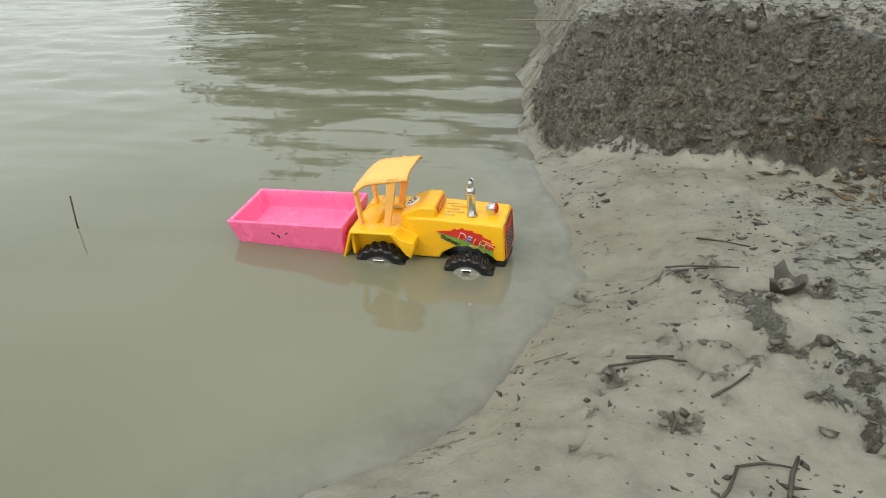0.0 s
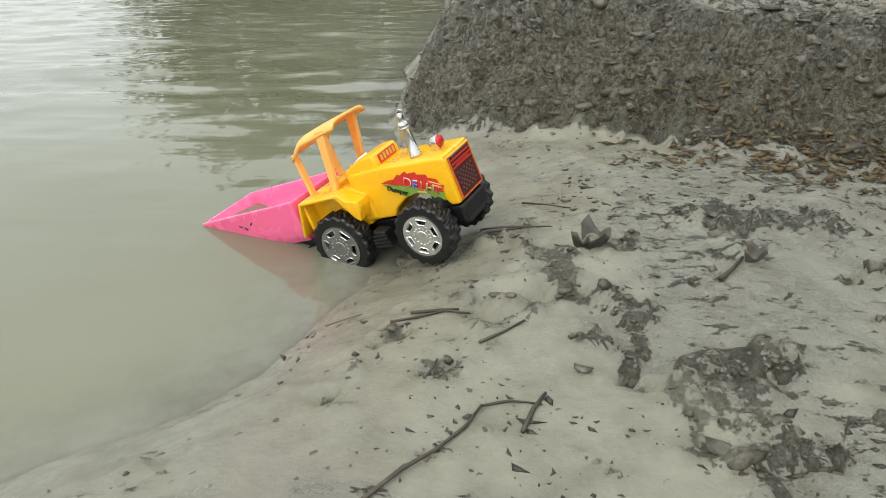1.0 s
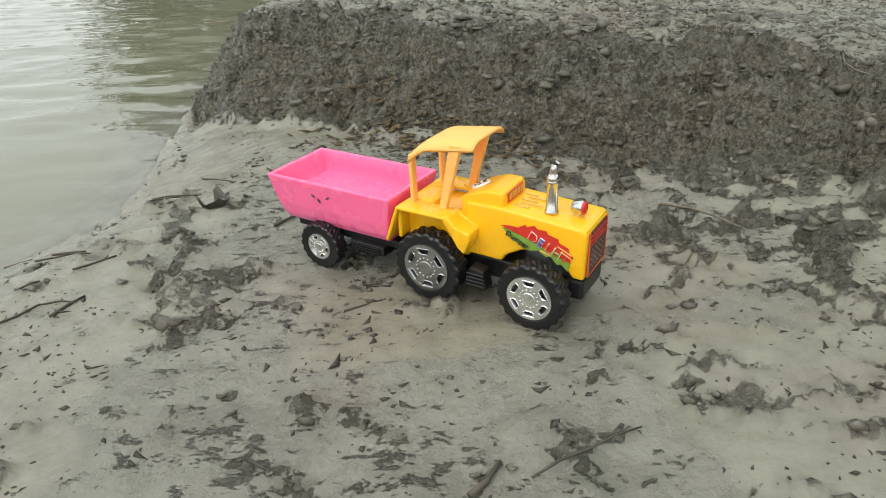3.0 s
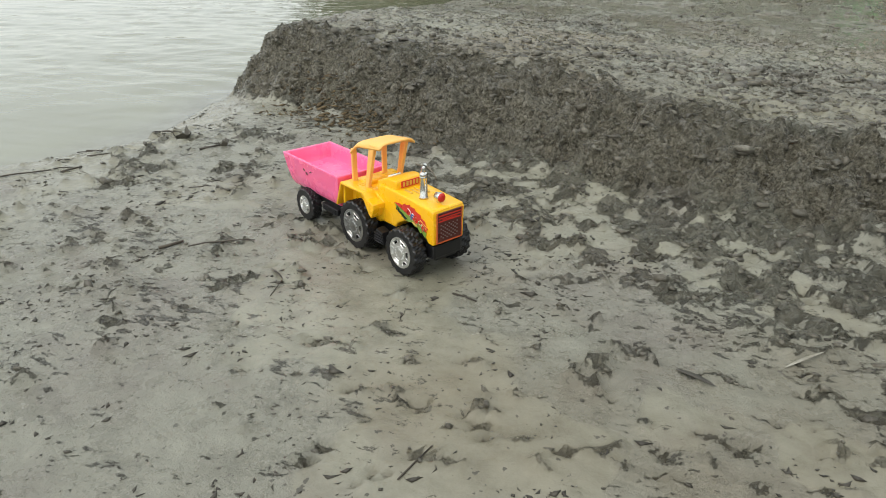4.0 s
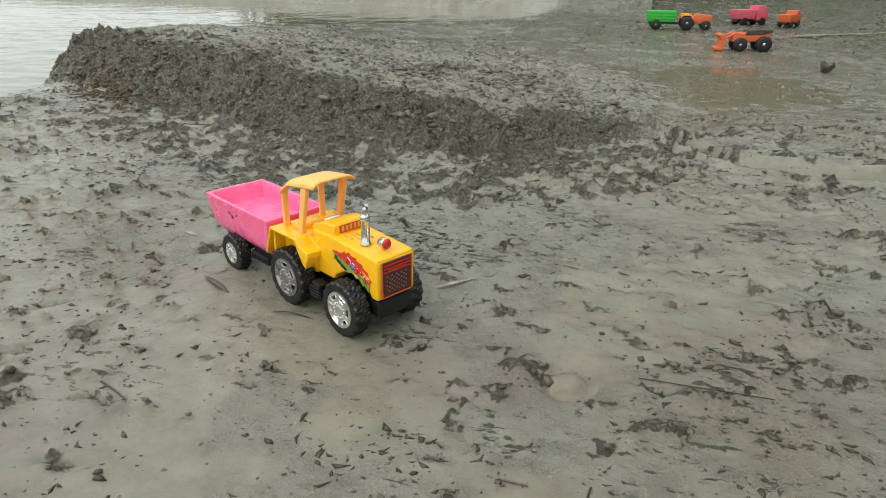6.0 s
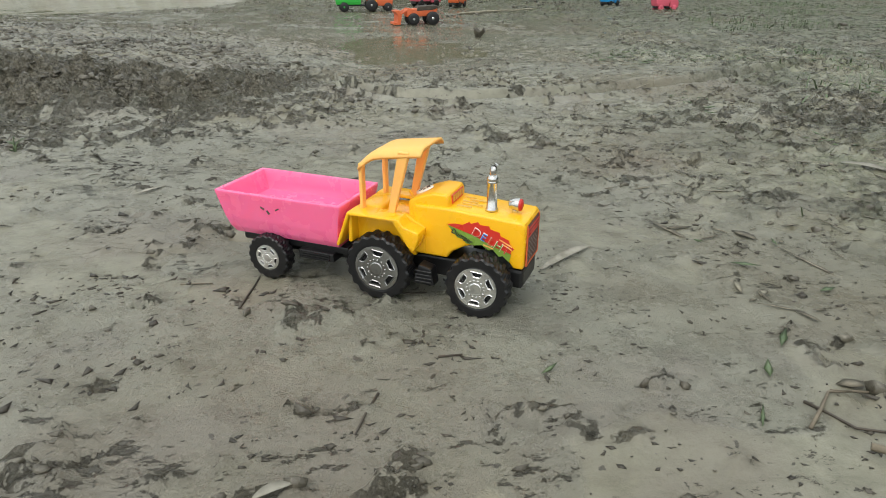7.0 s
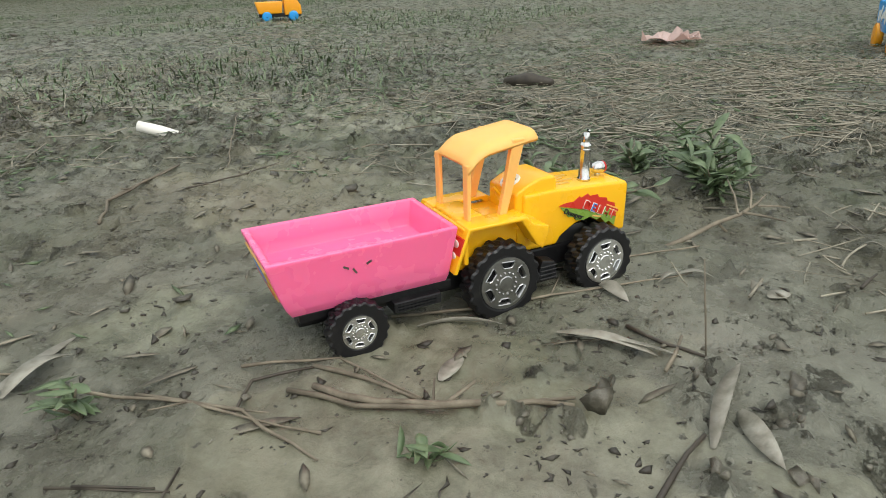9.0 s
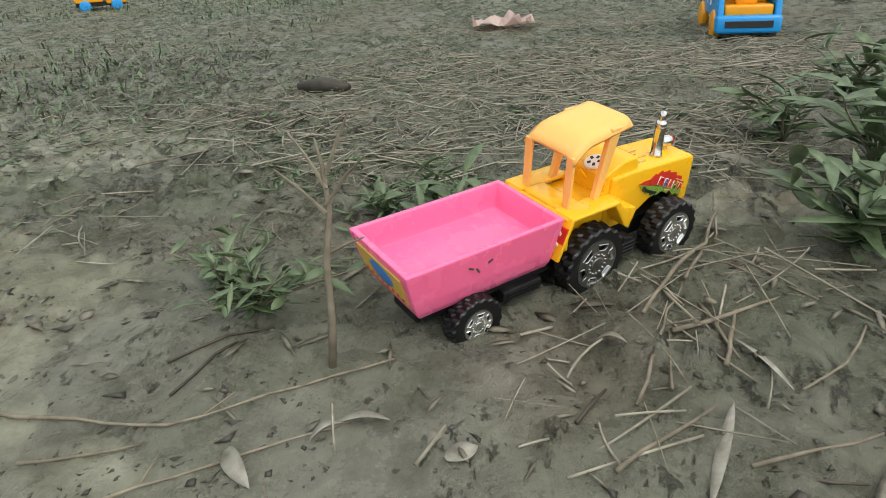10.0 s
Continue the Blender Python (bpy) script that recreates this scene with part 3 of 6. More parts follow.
def tyre_and(radius, width, rim, side):
    """One moulded tyre: lugs alternate between the two shoulders."""
    bm = bmesh.new()
    h, steps = width / 2, 72
    rings = []
    for i in range(steps):
        a = 2 * math.pi * i / steps
        c, s = math.cos(a), math.sin(a)
        lug = [1.0 if (i + sh) % 4 < 2 else 0.945 for sh in (0, 1, 2, 3)]
        prof = [(rim, -h * 0.92), (rim * 1.12, -h), (radius * (lug[0] - 0.05), -h), (radius * lug[0], -h * 0.82), (radius * lug[1], -h * 0.15), (radius * lug[2], h * 0.15), (radius * lug[3], h * 0.82), (radius * (lug[3] - 0.05), h), (rim * 1.12, h), (rim, h * 0.92)]
        rings.append([bm.verts.new((r * c, y, r * s)) for r, y in prof])
    for i in range(steps):
        p, q = rings[i], rings[(i + 1) % steps]
        for j in range(10):
            k = (j + 1) % 10
            bm.faces.new((p[j], p[k], q[k], q[j]))
    bmesh.ops.recalc_face_normals(bm, faces=bm.faces[:])
    return (bm,)


def build_tractor():
    toy = new("toy_tractor")
    tagged(toy, "yellow plastic toy tractor with bright pink tipping trailer", "toy tractor")
    # chassis
    bm = bmesh.new()
    box(bm, -0.036, 0.245, -0.016, 0.016, 0.022, 0.04, 0.002)
    box(bm, -0.037, 0.08, -0.027, 0.027, 0.031, 0.0385, 0.0015)
    box(bm, 0.03, 0.068, -0.034, 0.034, 0.024, 0.033, 0.0015)
    for k in range(3):
        box(bm, 0.033, 0.064, -0.0352, 0.0352, 0.0255 + 0.0024 * k, 0.0267 + 0.0024 * k)
    part("chassis", bm, M["black"], toy, "black plastic underframe")
    bm = bmesh.new()
    box(bm, 0.232, 0.2475, -0.022, 0.022, 0.025, 0.0425, 0.003)
    part("bumper", bm, M["black"], toy)
    for sgn in (-1, 1):
        bm = bmesh.new()
        prism(bm, [(0.150, 0.02), (0.171, 0.02), (0.168, 0.036), (0.156, 0.039)], sgn * 0.024, sgn * 0.036, 0.0015)
        for k in range(4):
            box(bm, 0.153, 0.169, *sorted((sgn * 0.035, sgn * 0.0378)), 0.0225 + 0.0034 * k, 0.0238 + 0.0034 * k, 0.0004, 1)
        part("step", bm, M["black"], toy)
    # bonnet, with a bevelled top
    bm = bmesh.new()
    prism(bm, [(0.146, 0.044), (0.178, 0.0435), (0.182, 0.05), (0.196, 0.058), (0.212, 0.061), (0.228, 0.058), (0.2385, 0.0435), (0.2475, 0.0435), (0.2485, 0.083), (0.2455, 0.0865), (0.176, 0.0905), (0.146, 0.0905)], -0.0235, 0.0235, 0.0028, 3)
    part("bonnet", bm, M["yellow"], toy, "glossy yellow engine bonnet", True)
    bm = bmesh.new()
    prism(bm, [(0.140, 0.05), (0.140, 0.092), (0.150, 0.097), (0.163, 0.1015), (0.176, 0.1015), (0.1785, 0.097), (0.1785, 0.05)], -0.0205, 0.0205, 0.0026, 3)
    part("cowl", bm, M["yellow"], toy, "raised yellow dashboard cowl", True)
    # cab floor, seat box and rear panel
    bm = bmesh.new()
    box(bm, 0.088, 0.148, -0.0235, 0.0235, 0.04, 0.0755, 0.003)
    box(bm, 0.090, 0.112, -0.02, 0.02, 0.072, 0.0815, 0.003)
    box(bm, 0.0865, 0.0905, -0.036, 0.036, 0.05, 0.079, 0.0015)
    part("cab_body", bm, M["yellow"], toy, smooth=True)
    for sgn in (-1, 1):
        bm = bmesh.new()
        top = [(0.0785, 0.046), (0.0905, 0.0775), (0.1335, 0.0775), (0.1475, 0.0555), (0.153, 0.0515), (0.158, 0.064), (0.158, 0.07), (0.1445, 0.0735), (0.1385, 0.0805), (0.0885, 0.0805), (0.0755, 0.0468)]
        prism(bm, top, sgn * 0.0195, sgn * 0.0405, 0.0012, 2)
        prism(bm, [(0.139, 0.046), (0.139, 0.08), (0.158, 0.07), (0.158, 0.046)], sgn * 0.018, sgn * 0.0245, 0.001)
        part("fender", bm, M["yellow"], toy, smooth=True)
        # tail lamp panel behind the fender
        bm = bmesh.new()
        for z0, z1, w0, w1 in ((0.0505, 0.0725, 0.0215, 0.0395),):
            a = [(0.0802, w0, z0), (0.0802, w1, z0), (0.0862, w1, z1), (0.0862, w0, z1)]
            f = [bm.verts.new((x - 0.0022, sgn * y, z)) for x, y, z in a]
            g = [bm.verts.new((x - 0.0002, sgn * y, z)) for x, y, z in a]
            fs = [bm.faces.new(f), bm.faces.new(g[::-1])] + [bm.faces.new((f[i], g[i], g[(i + 1) % 4], f[(i + 1) % 4])) for i in range(4)]
            bmesh.ops.recalc_face_normals(bm, faces=fs)
        lamp = part("tail_lamp_panel", bm, M["paper_red"], toy, "red sticker with two white tail lamps")
        for t in (0.3, 0.72):
            bm = bmesh.new()
            bmesh.ops.create_uvsphere(bm, u_segments=12, v_segments=8, radius=1.0, matrix=Matrix.Translation((0.0802 + 0.006 * t - 0.0018, sgn * 0.0305, 0.0505 + 0.022 * t)) @ Matrix.Diagonal((0.0012, 0.005, 0.004, 1)))
            part("tail_lamp", bm, M["paper_white"], lamp, smooth=True)
    # canopy and its posts
    bm = bmesh.new()
    nx, ny = 14, 10
    lo, hi = [], []
    for i in range(nx + 1):
        for j in range(ny + 1):
            u, v = i / nx, 2 * j / ny - 1
            x = 0.095 + 0.06 * u
            arch = 0.1235 + 0.0098 * math.sin(min(1, u / 0.32) * math.pi / 2) + 0.0078 * u
            z = arch - 0.0055 * abs(v) ** 7
            wid = 0.0285 - 0.0015 * u
            hi.append(bm.verts.new((x, wid * v, z)))
            lo.append(bm.verts.new((x + 0.0005, wid * v * 0.96, z - 0.0024)))
    ix = lambda i, j: i * (ny + 1) + j
    for i in range(nx):
        for j in range(ny):
            bm.faces.new((hi[ix(i, j)], hi[ix(i + 1, j)], hi[ix(i + 1, j + 1)], hi[ix(i, j + 1)]))
            bm.faces.new((lo[ix(i, j)], lo[ix(i, j + 1)], lo[ix(i + 1, j + 1)], lo[ix(i + 1, j)]))
    for j in range(ny):
        for i in (0, nx):
            bm.faces.new((hi[ix(i, j)], hi[ix(i, j + 1)], lo[ix(i, j + 1)], lo[ix(i, j)]))
    for i in range(nx):
        for j in (0, ny):
            bm.faces.new((hi[ix(i, j)], hi[ix(i + 1, j)], lo[ix(i + 1, j)], lo[ix(i, j)]))
    bmesh.ops.recalc_face_normals(bm, faces=bm.faces[:])
    part("canopy", bm, M["orange"], toy, "pale orange curved canopy", True)
    for sgn in (-1, 1):
        for xb, xt, wb, wt, zt, y0, y1 in ((0.0965, 0.0965, 0.003, 0.0034, 0.1225, 0.0195, 0.0268), (0.1255, 0.139, 0.0062, 0.0105, 0.1365, 0.0215, 0.0265)):
            bm = bmesh.new()
            prism(bm, [(xb - wb / 2, 0.079), (xb + wb / 2, 0.079), (xt + wt / 2, zt), (xt - wt / 2, zt)], sgn * y0, sgn * y1, 0.0006, 1)
            part("canopy_post", bm, M["orange"], toy)
    # exhaust stack
    bm = bmesh.new()
    lathe(bm, [(0.0056, 0.0), (0.0054, 0.002), (0.0046, 0.0028), (0.0043, 0.0245), (0.0049, 0.0252), (0.0049, 0.0266), (0.0044, 0.0271), (0.0049, 0.0277), (0.0049, 0.0296), (0.0038, 0.031), (0.003, 0.0318)], 18, "Z")
    stack = part("exhaust_pipe", bm, M["chrome"], toy, "chromed upright exhaust stack", True)
    stack.location = (0.2135, -0.0085, 0.0885)
    bm = bmesh.new()
    rod(bm, [(0, 0, 0.0305), (0.0002, 0, 0.035), (0.001, 0, 0.0388), (0.0028, 0, 0.0415)], [0.0028, 0.003, 0.0028, 0.002], 10)
    part("exhaust_tip", bm, M["chrome"], stack, smooth=True)
    # head lamp
    bm = bmesh.new()
    lathe(bm, [(0.0012, -0.006), (0.004, -0.0045), (0.0052, 0.0), (0.0056, 0.0035), (0.005, 0.0042)], 20, "X")
    box(bm, -0.002, 0.002, -0.002, 0.002, -0.0085, -0.003, 0.0005, 1)
    head = part("head_lamp", bm, M["chrome"], toy, "chromed lamp with red lens", True)
    head.location = (0.2325, -0.002, 0.0945)
    bm = bmesh.new()
    lathe(bm, [(0.0048, 0.0036), (0.0054, 0.0045), (0.0046, 0.0062), (0.002, 0.007)], 20, "X")
    part("lens", bm, M["red"], head, smooth=True)
    # grille
    bm = bmesh.new()
    box(bm, 0.2476, 0.2492, -0.0185, 0.0185, 0.0465, 0.0825, 0.0008, 1)
    gr = part("grille", bm, M["paper_dark"], toy, "maroon radiator grille sticker")
    bm = bmesh.new()
    for k in range(3):
        box(bm, 0.2489, 0.2498, -0.0165, 0.0165, 0.0715 + 0.0034 * k, 0.0728 + 0.0034 * k)
    box(bm, 0.2489, 0.2498, -0.0115, 0.0115, 0.0733, 0.0742)
    part("grille_bars", bm, M["paper_red"], gr)
    bm = bmesh.new()
    for k in range(9):
        for j in range(8):
            if (k + j) % 2:
                box(bm, 0.2489, 0.2495, -0.0135 + 0.003 * k, -0.0117 + 0.003 * k, 0.0505 + 0.0023 * j, 0.0519 + 0.0023 * j)
    part("grille_mesh", bm, M["dull"], gr)
    bm = bmesh.new()
    for y in (-0.0192, 0.0178):
        box(bm, 0.2484, 0.2496, y, y + 0.0014, 0.046, 0.083)
    box(bm, 0.2484, 0.2496, -0.0192, 0.0192, 0.0455, 0.0468)
    part("grille_edge", bm, M["vermilion"], gr)
    # side stickers with their words
    for sgn in (-1, 1):
        y = sgn * 0.0237
        bm = bmesh.new()
        plate(bm, [(0.178, 0.0765), (0.186, 0.0778), (0.1925, 0.0776), (0.1985, 0.0812), (0.2, 0.0796), (0.2065, 0.0822), (0.2085, 0.0798), (0.2165, 0.0797), (0.2175, 0.0772), (0.2262, 0.0752), (0.2268, 0.0722), (0.2345, 0.0693), (0.2352, 0.066), (0.2392, 0.0622), (0.2362, 0.0592), (0.237, 0.0572), (0.222, 0.0618), (0.205, 0.0688)], y)
        st = part("side_sticker", bm, M["paper_red"], toy, "red and green flame sticker with lettering")
        bm = bmesh.new()
        plate(bm, [(0.1795, 0.0752), (0.205, 0.0686), (0.222, 0.0616), (0.2367, 0.057), (0.2352, 0.0495), (0.2295, 0.0545), (0.2262, 0.0532), (0.2205, 0.0592), (0.2165, 0.0578), (0.21, 0.0618), (0.2035, 0.0602), (0.196, 0.0612), (0.1935, 0.0645), (0.188, 0.0655)], y)
        part("sticker_green", bm, M["paper_green"], st)
        bm = bmesh.new()
        for x0, z0, x1, z1 in ((0.226, 0.070, 0.2375, 0.0645), (0.229, 0.066, 0.2372, 0.0618), (0.212, 0.063, 0.221, 0.0605)):
            plate(bm, [(x0, z0), (x1, z1), (x1, z1 - 0.0012), (x0, z0 - 0.0012)], y + sgn * 0.0007, 0.0003)
        part("sticker_stripes", bm, M["orange"], st)
        turn = Matrix.Rotation(radians(90), 4, "X") if sgn < 0 else Matrix.Rotation(radians(180), 4, "Z") @ Matrix.Rotation(radians(90), 4, "X")
        lean = Matrix.Rotation(radians(-25 if sgn < 0 else 25), 4, "Z")
        for k, (ch, mat) in enumerate(zip("DELHI", ("paper_red", "paper_blue", "vermilion", "paper_green", "paper_red"))):
            kx = k if sgn < 0 else 4 - k
            m = Matrix.Translation((0.2056 + 0.0066 * kx, y + sgn * 0.0015, 0.0722 - 0.0031 * kx))
            lettering("letter_edge", ch, 0.0112, Matrix.Translation((0, -sgn * 0.0004, 0)) @ m @ turn @ lean, M["paper_white"], st, 0.0003)
            lettering("letter", ch, 0.0098, m @ turn @ lean, M[mat], st, 0.0004)
        lettering("word", "Dumper", 0.0062, Matrix.Translation((0.1925 if sgn < 0 else 0.222, y + sgn * 0.0013, 0.0672 if sgn < 0 else 0.0575)) @ turn @ lean, M["ink"], st, 0.0004)
    # top stickers on bonnet and cowl
    bm = bmesh.new()
    for x0, x1, y0, y1 in ((0.183, 0.196, -0.013, -0.010), (0.186, 0.204, -0.006, -0.004), (0.184, 0.198, 0.0, 0.002), (0.188, 0.205, 0.006, 0.008), (0.183, 0.193, 0.011, 0.0125)):
        box(bm, x0, x1, y0, y1, 0.0888, 0.0906)
    part("bonnet_print", bm, M["paper_gold"], toy, "brown line print on the bonnet top")
    bm = bmesh.new()
    box(bm, 0.1783, 0.1792, -0.0135, 0.0135, 0.0915, 0.0995)
    tag = part("cowl_sticker", bm, M["paper_red"], toy, "red badge on the cowl front")
    bm = bmesh.new()
    for k in range(5):
        box(bm, 0.1789, 0.1796, -0.0115 + 0.005 * k, -0.0085 + 0.005 * k, 0.093, 0.0985)
    part("badge_bars", bm, M["paper_gold"], tag)
    bm = bmesh.new()
    bmesh.ops.create_cone(bm, cap_ends=True, segments=24, radius1=0.0085, radius2=0.008, depth=0.0016, matrix=Matrix.Translation((0.1475, 0, 0.0968)) @ Matrix.Rotation(radians(-24), 4, "Y"))
    dial = part("dial_sticker", bm, M["paper_white"], toy, "round white dial sticker behind the cowl")
    bm = bmesh.new()
    for a in range(5):
        m = Matrix.Translation((0.1475, 0, 0.0976)) @ Matrix.Rotation(radians(-24), 4, "Y") @ Matrix.Rotation(a * 1.257, 4, "Z")
        bmesh.ops.create_cube(bm, size=1.0, matrix=m @ Matrix.Translation((0.0045, 0, 0)) @ Matrix.Diagonal((0.003, 0.0022, 0.001, 1)))
    part("dial_marks", bm, M["ink"], dial)
    # steering wheel
    bm = bmesh.new()
    bmesh.ops.create_cone(bm, cap_ends=True, segments=18, radius1=0.0012, radius2=0.0012, depth=0.012, matrix=Matrix.Translation((0.136, 0, 0.089)) @ Matrix.Rotation(radians(-40), 4, "Y"))
    part("steering_column", bm, M["yellow"], toy)
    # trailer tub: sloped walls, thick rim, open inside
    bm = bmesh.new()
    def loop(x0, x1, w, z):
        return [bm.verts.new(p) for p in ((x0, -w, z), (x1, -w, z), (x1, w, z), (x0, w, z))]
    rings = [loop(*r) for r in ((-0.0425, 0.0735, 0.031, 0.0395), (-0.0462, 0.0745, 0.0342, 0.046), (-0.05, 0.0758, 0.0362, 0.056), (-0.0535, 0.0775, 0.0373, 0.068), (-0.0565, 0.08, 0.0386, 0.0795),
                                (-0.0572, 0.0805, 0.0391, 0.0835), (-0.0522, 0.0765, 0.0353, 0.0835), (-0.0485, 0.0738, 0.0333, 0.07), (-0.046, 0.0725, 0.0315, 0.063))]
    for a, b in zip(rings, rings[1:]):
        for i in range(4):
            bm.faces.new((a[i], a[(i + 1) % 4], b[(i + 1) % 4], b[i]))
    bm.faces.new(rings[0][::-1])
    bm.faces.new(rings[-1])
    bmesh.ops.recalc_face_normals(bm, faces=bm.faces[:])
    bmesh.ops.bevel(bm, geom=bm.edges[:], offset=0.0011, segments=2, profile=0.6, affect="EDGES")
    tub = part("trailer_tub", bm, M["pink"], toy, "glossy pink open trailer tub", True)
    bm = bmesh.new()
    for x, z, a in ((-0.004, 0.0705, 0.5), (0.0125, 0.0712, -0.5), (0.002, 0.067, 1.0)):
        bmesh.ops.create_cube(bm, size=1.0, matrix=Matrix.Translation((x, -0.0377, z)) @ Matrix.Rotation(a, 4, "Y") @ Matrix.Diagonal((0.0042, 0.0012, 0.0014, 1)))
    part("mud_fleck", bm, M["dark_wood"], tub, "dark mud flecks stuck on the tub")
    tilt = Matrix.Translation((-0.0528, 0, 0.0645)) @ Matrix.Rotation(radians(-16), 4, "Y")
    bm = bmesh.new()
    bmesh.ops.create_cube(bm, size=1.0, matrix=tilt @ Matrix.Diagonal((0.0012, 0.06, 0.024, 1)))
    tail = part("tail_sticker", bm, M["paper_gold"], tub, "gold tail sticker with a blue shape")
    bm = bmesh.new()
    bmesh.ops.create_uvsphere(bm, u_segments=16, v_segments=8, radius=1.0, matrix=tilt @ Matrix.Translation((-0.0006, 0, 0.001)) @ Matrix.Diagonal((0.0006, 0.016, 0.009, 1)))
    part("tail_badge", bm, M["paper_blue"], tail, smooth=True)
    bm = bmesh.new()
    for k in range(8):
        bmesh.ops.create_cube(bm, size=1.0, matrix=tilt @ Matrix.Translation((-0.0007, -0.0245 + 0.007 * k, -0.0095)) @ Matrix.Rotation(0.5, 4, "X") @ Matrix.Diagonal((0.0006, 0.0022, 0.0042, 1)))
    part("tail_stripes", bm, M["paper_red"], tail)
    wheels = []
    for sgn in (-1, 1):
        for x, r, w, rim, dull in ((0.0, 0.0225, 0.0145, 0.0125, False), (0.1178, 0.0315, 0.018, 0.0208, True), (0.212, 0.0288, 0.018, 0.0185, False)):
            spot = (x, sgn * (0.0435 - w / 2), r)
            wheels.append((build_wheel(r, w, rim, toy, spot, sgn, dull), spot, r))
    for x, z in ((0, 0.0225), (0.1178, 0.0315), (0.212, 0.0288)):
        bm = bmesh.new()
        rod(bm, [(x, -0.034, z), (x, 0.034, z)], 0.0025, 10)
        part("axle", bm, M["black"], toy)
    return toy, wheels


tractor, tractor_wheels = build_tractor()


# ---- litter on the mud ----
def settle(x, y):
    return max(ground_z(x, y), WATER)


def twig(pts, r, mat, lift=0.0, label="", z_ends=None):
    """A stick lying along points of the ground, a little crooked and knotted."""
    rng = random.Random(int(1e4 * (pts[0][0] + 3 * pts[0][1])))
    path = []
    for (xa, ya), (xb, yb) in zip(pts, pts[1:]):
        n = max(2, int(math.dist((xa, ya), (xb, yb)) / 0.02))
        path += [(xa + (xb - xa) * i / n, ya + (yb - ya) * i / n) for i in range(n)]
    path.append(pts[-1])
    zs = [settle(*p) for p in path]
    ends = [zs[0] + (zs[-1] - zs[0]) * i / max(1, len(zs) - 1) for i in range(len(zs))]
    rise = max(0.0, max(a - b for a, b in zip(zs, ends)))
    zs = [max(a - 0.001, 0.45 * a + 0.55 * (b + 0.7 * rise)) for a, b in zip(zs, ends)]
    line = []
    for i, (x, y) in enumerate(path):
        u = i / max(1, len(path) - 1)
        near = zs[max(0, i - 1):i + 2]
        z = 0.6 * max(near) + 0.4 * sum(near) / len(near) + 0.7 * r + lift * u
        if z_ends:
            z = z_ends[0] + (z_ends[1] - z_ends[0]) * u
        line.append((x + rng.gauss(0, 0.6 * r), y + rng.gauss(0, 0.6 * r), z))
    bm = bmesh.new()
    r = 0.8 * r
    rod(bm, line, [r * (1 - 0.45 * i / len(line)) * rng.uniform(0.85, 1.2) for i in range(len(line))], 6)
    # a broken side shoot on the longer ones
    if len(line) > 5:
        k = len(line) // 2
        x, y, z = line[k]
        a = rng.uniform(0, 6.28)
        d = rng.uniform(0.012, 0.03)
        rod(bm, [(x, y, z), (x + d * math.cos(a), y + d * math.sin(a), z + 0.3 * d)], [0.6 * r, 0.35 * r], 5)
    ob = part("twig", bm, M[mat], smooth=True)
    tagged(ob, label or ("thin dark wet twig lying on the mud" if mat == "dark_wood" else "pale weathered stick lying on the mud"), "twig", group="fallen twigs")
    return ob


def blade(bm, base, tip, width, curl, up=Vector((0, 0, 1)), thick=0.0004, n=7):
    """One leaf: pointed at both ends, folded along its rib, bent by curl."""
    base, tip = Vector(base), Vector(tip)
    d = tip - base
    side = d.cross(up)
    side = (side if side.length > 1e-6 else Vector((1, 0, 0))).normalized()
    nor = side.cross(d).normalized()
    tops, bots = [], []
    for i in range(n + 1):
        u = i / n
        w = 0.5 * width * (math.sin(math.pi * min(1, 0.06 + 0.94 * u)) ** 0.75 if i < n else 0.02)
        c = base + d * u + nor * (curl * width * (math.sin(math.pi * u)))
        row = [c - side * w + nor * 0.28 * w, c, c + side * w + nor * 0.28 * w]
        tops.append([bm.verts.new(p) for p in row])
        bots.append([bm.verts.new(p - nor * thick) for p in row])
    fs = []
    for i in range(n):
        for j in range(2):
            fs.append(bm.faces.new((tops[i][j], tops[i + 1][j], tops[i + 1][j + 1], tops[i][j + 1])))
            fs.append(bm.faces.new((bots[i][j], bots[i][j + 1], bots[i + 1][j + 1], bots[i + 1][j])))
        for j in (0, 2):
            fs.append(bm.faces.new((tops[i][j], bots[i][j], bots[i + 1][j], tops[i + 1][j])))
    bmesh.ops.recalc_face_normals(bm, faces=fs)


def fallen_leaf(x0, y0, x1, y1, width, mat, curl):
    bm = bmesh.new()
    z0, z1 = settle(x0, y0), settle(x1, y1)
    zm = settle((x0 + x1) / 2, (y0 + y1) / 2)
    lift = max(0, zm - (z0 + z1) / 2) + 0.0012
    rng = random.Random(int(1e4 * (x0 + y1)))
    blade(bm, (x0, y0, z0 + lift), (x1, y1, z1 + lift), 0.72 * width, rng.uniform(-0.1, 0.5) + curl * 0.2, Vector((rng.gauss(0, 0.45), rng.gauss(0, 0.45), 1)))
    ob = part("fallen_leaf", bm, M[mat], smooth=True)
    tagged(ob, "bleached dry leaf lying on the mud" if mat == "dry_leaf" else "dark sodden leaf stuck in mud", "leaf", group="fallen leaves")


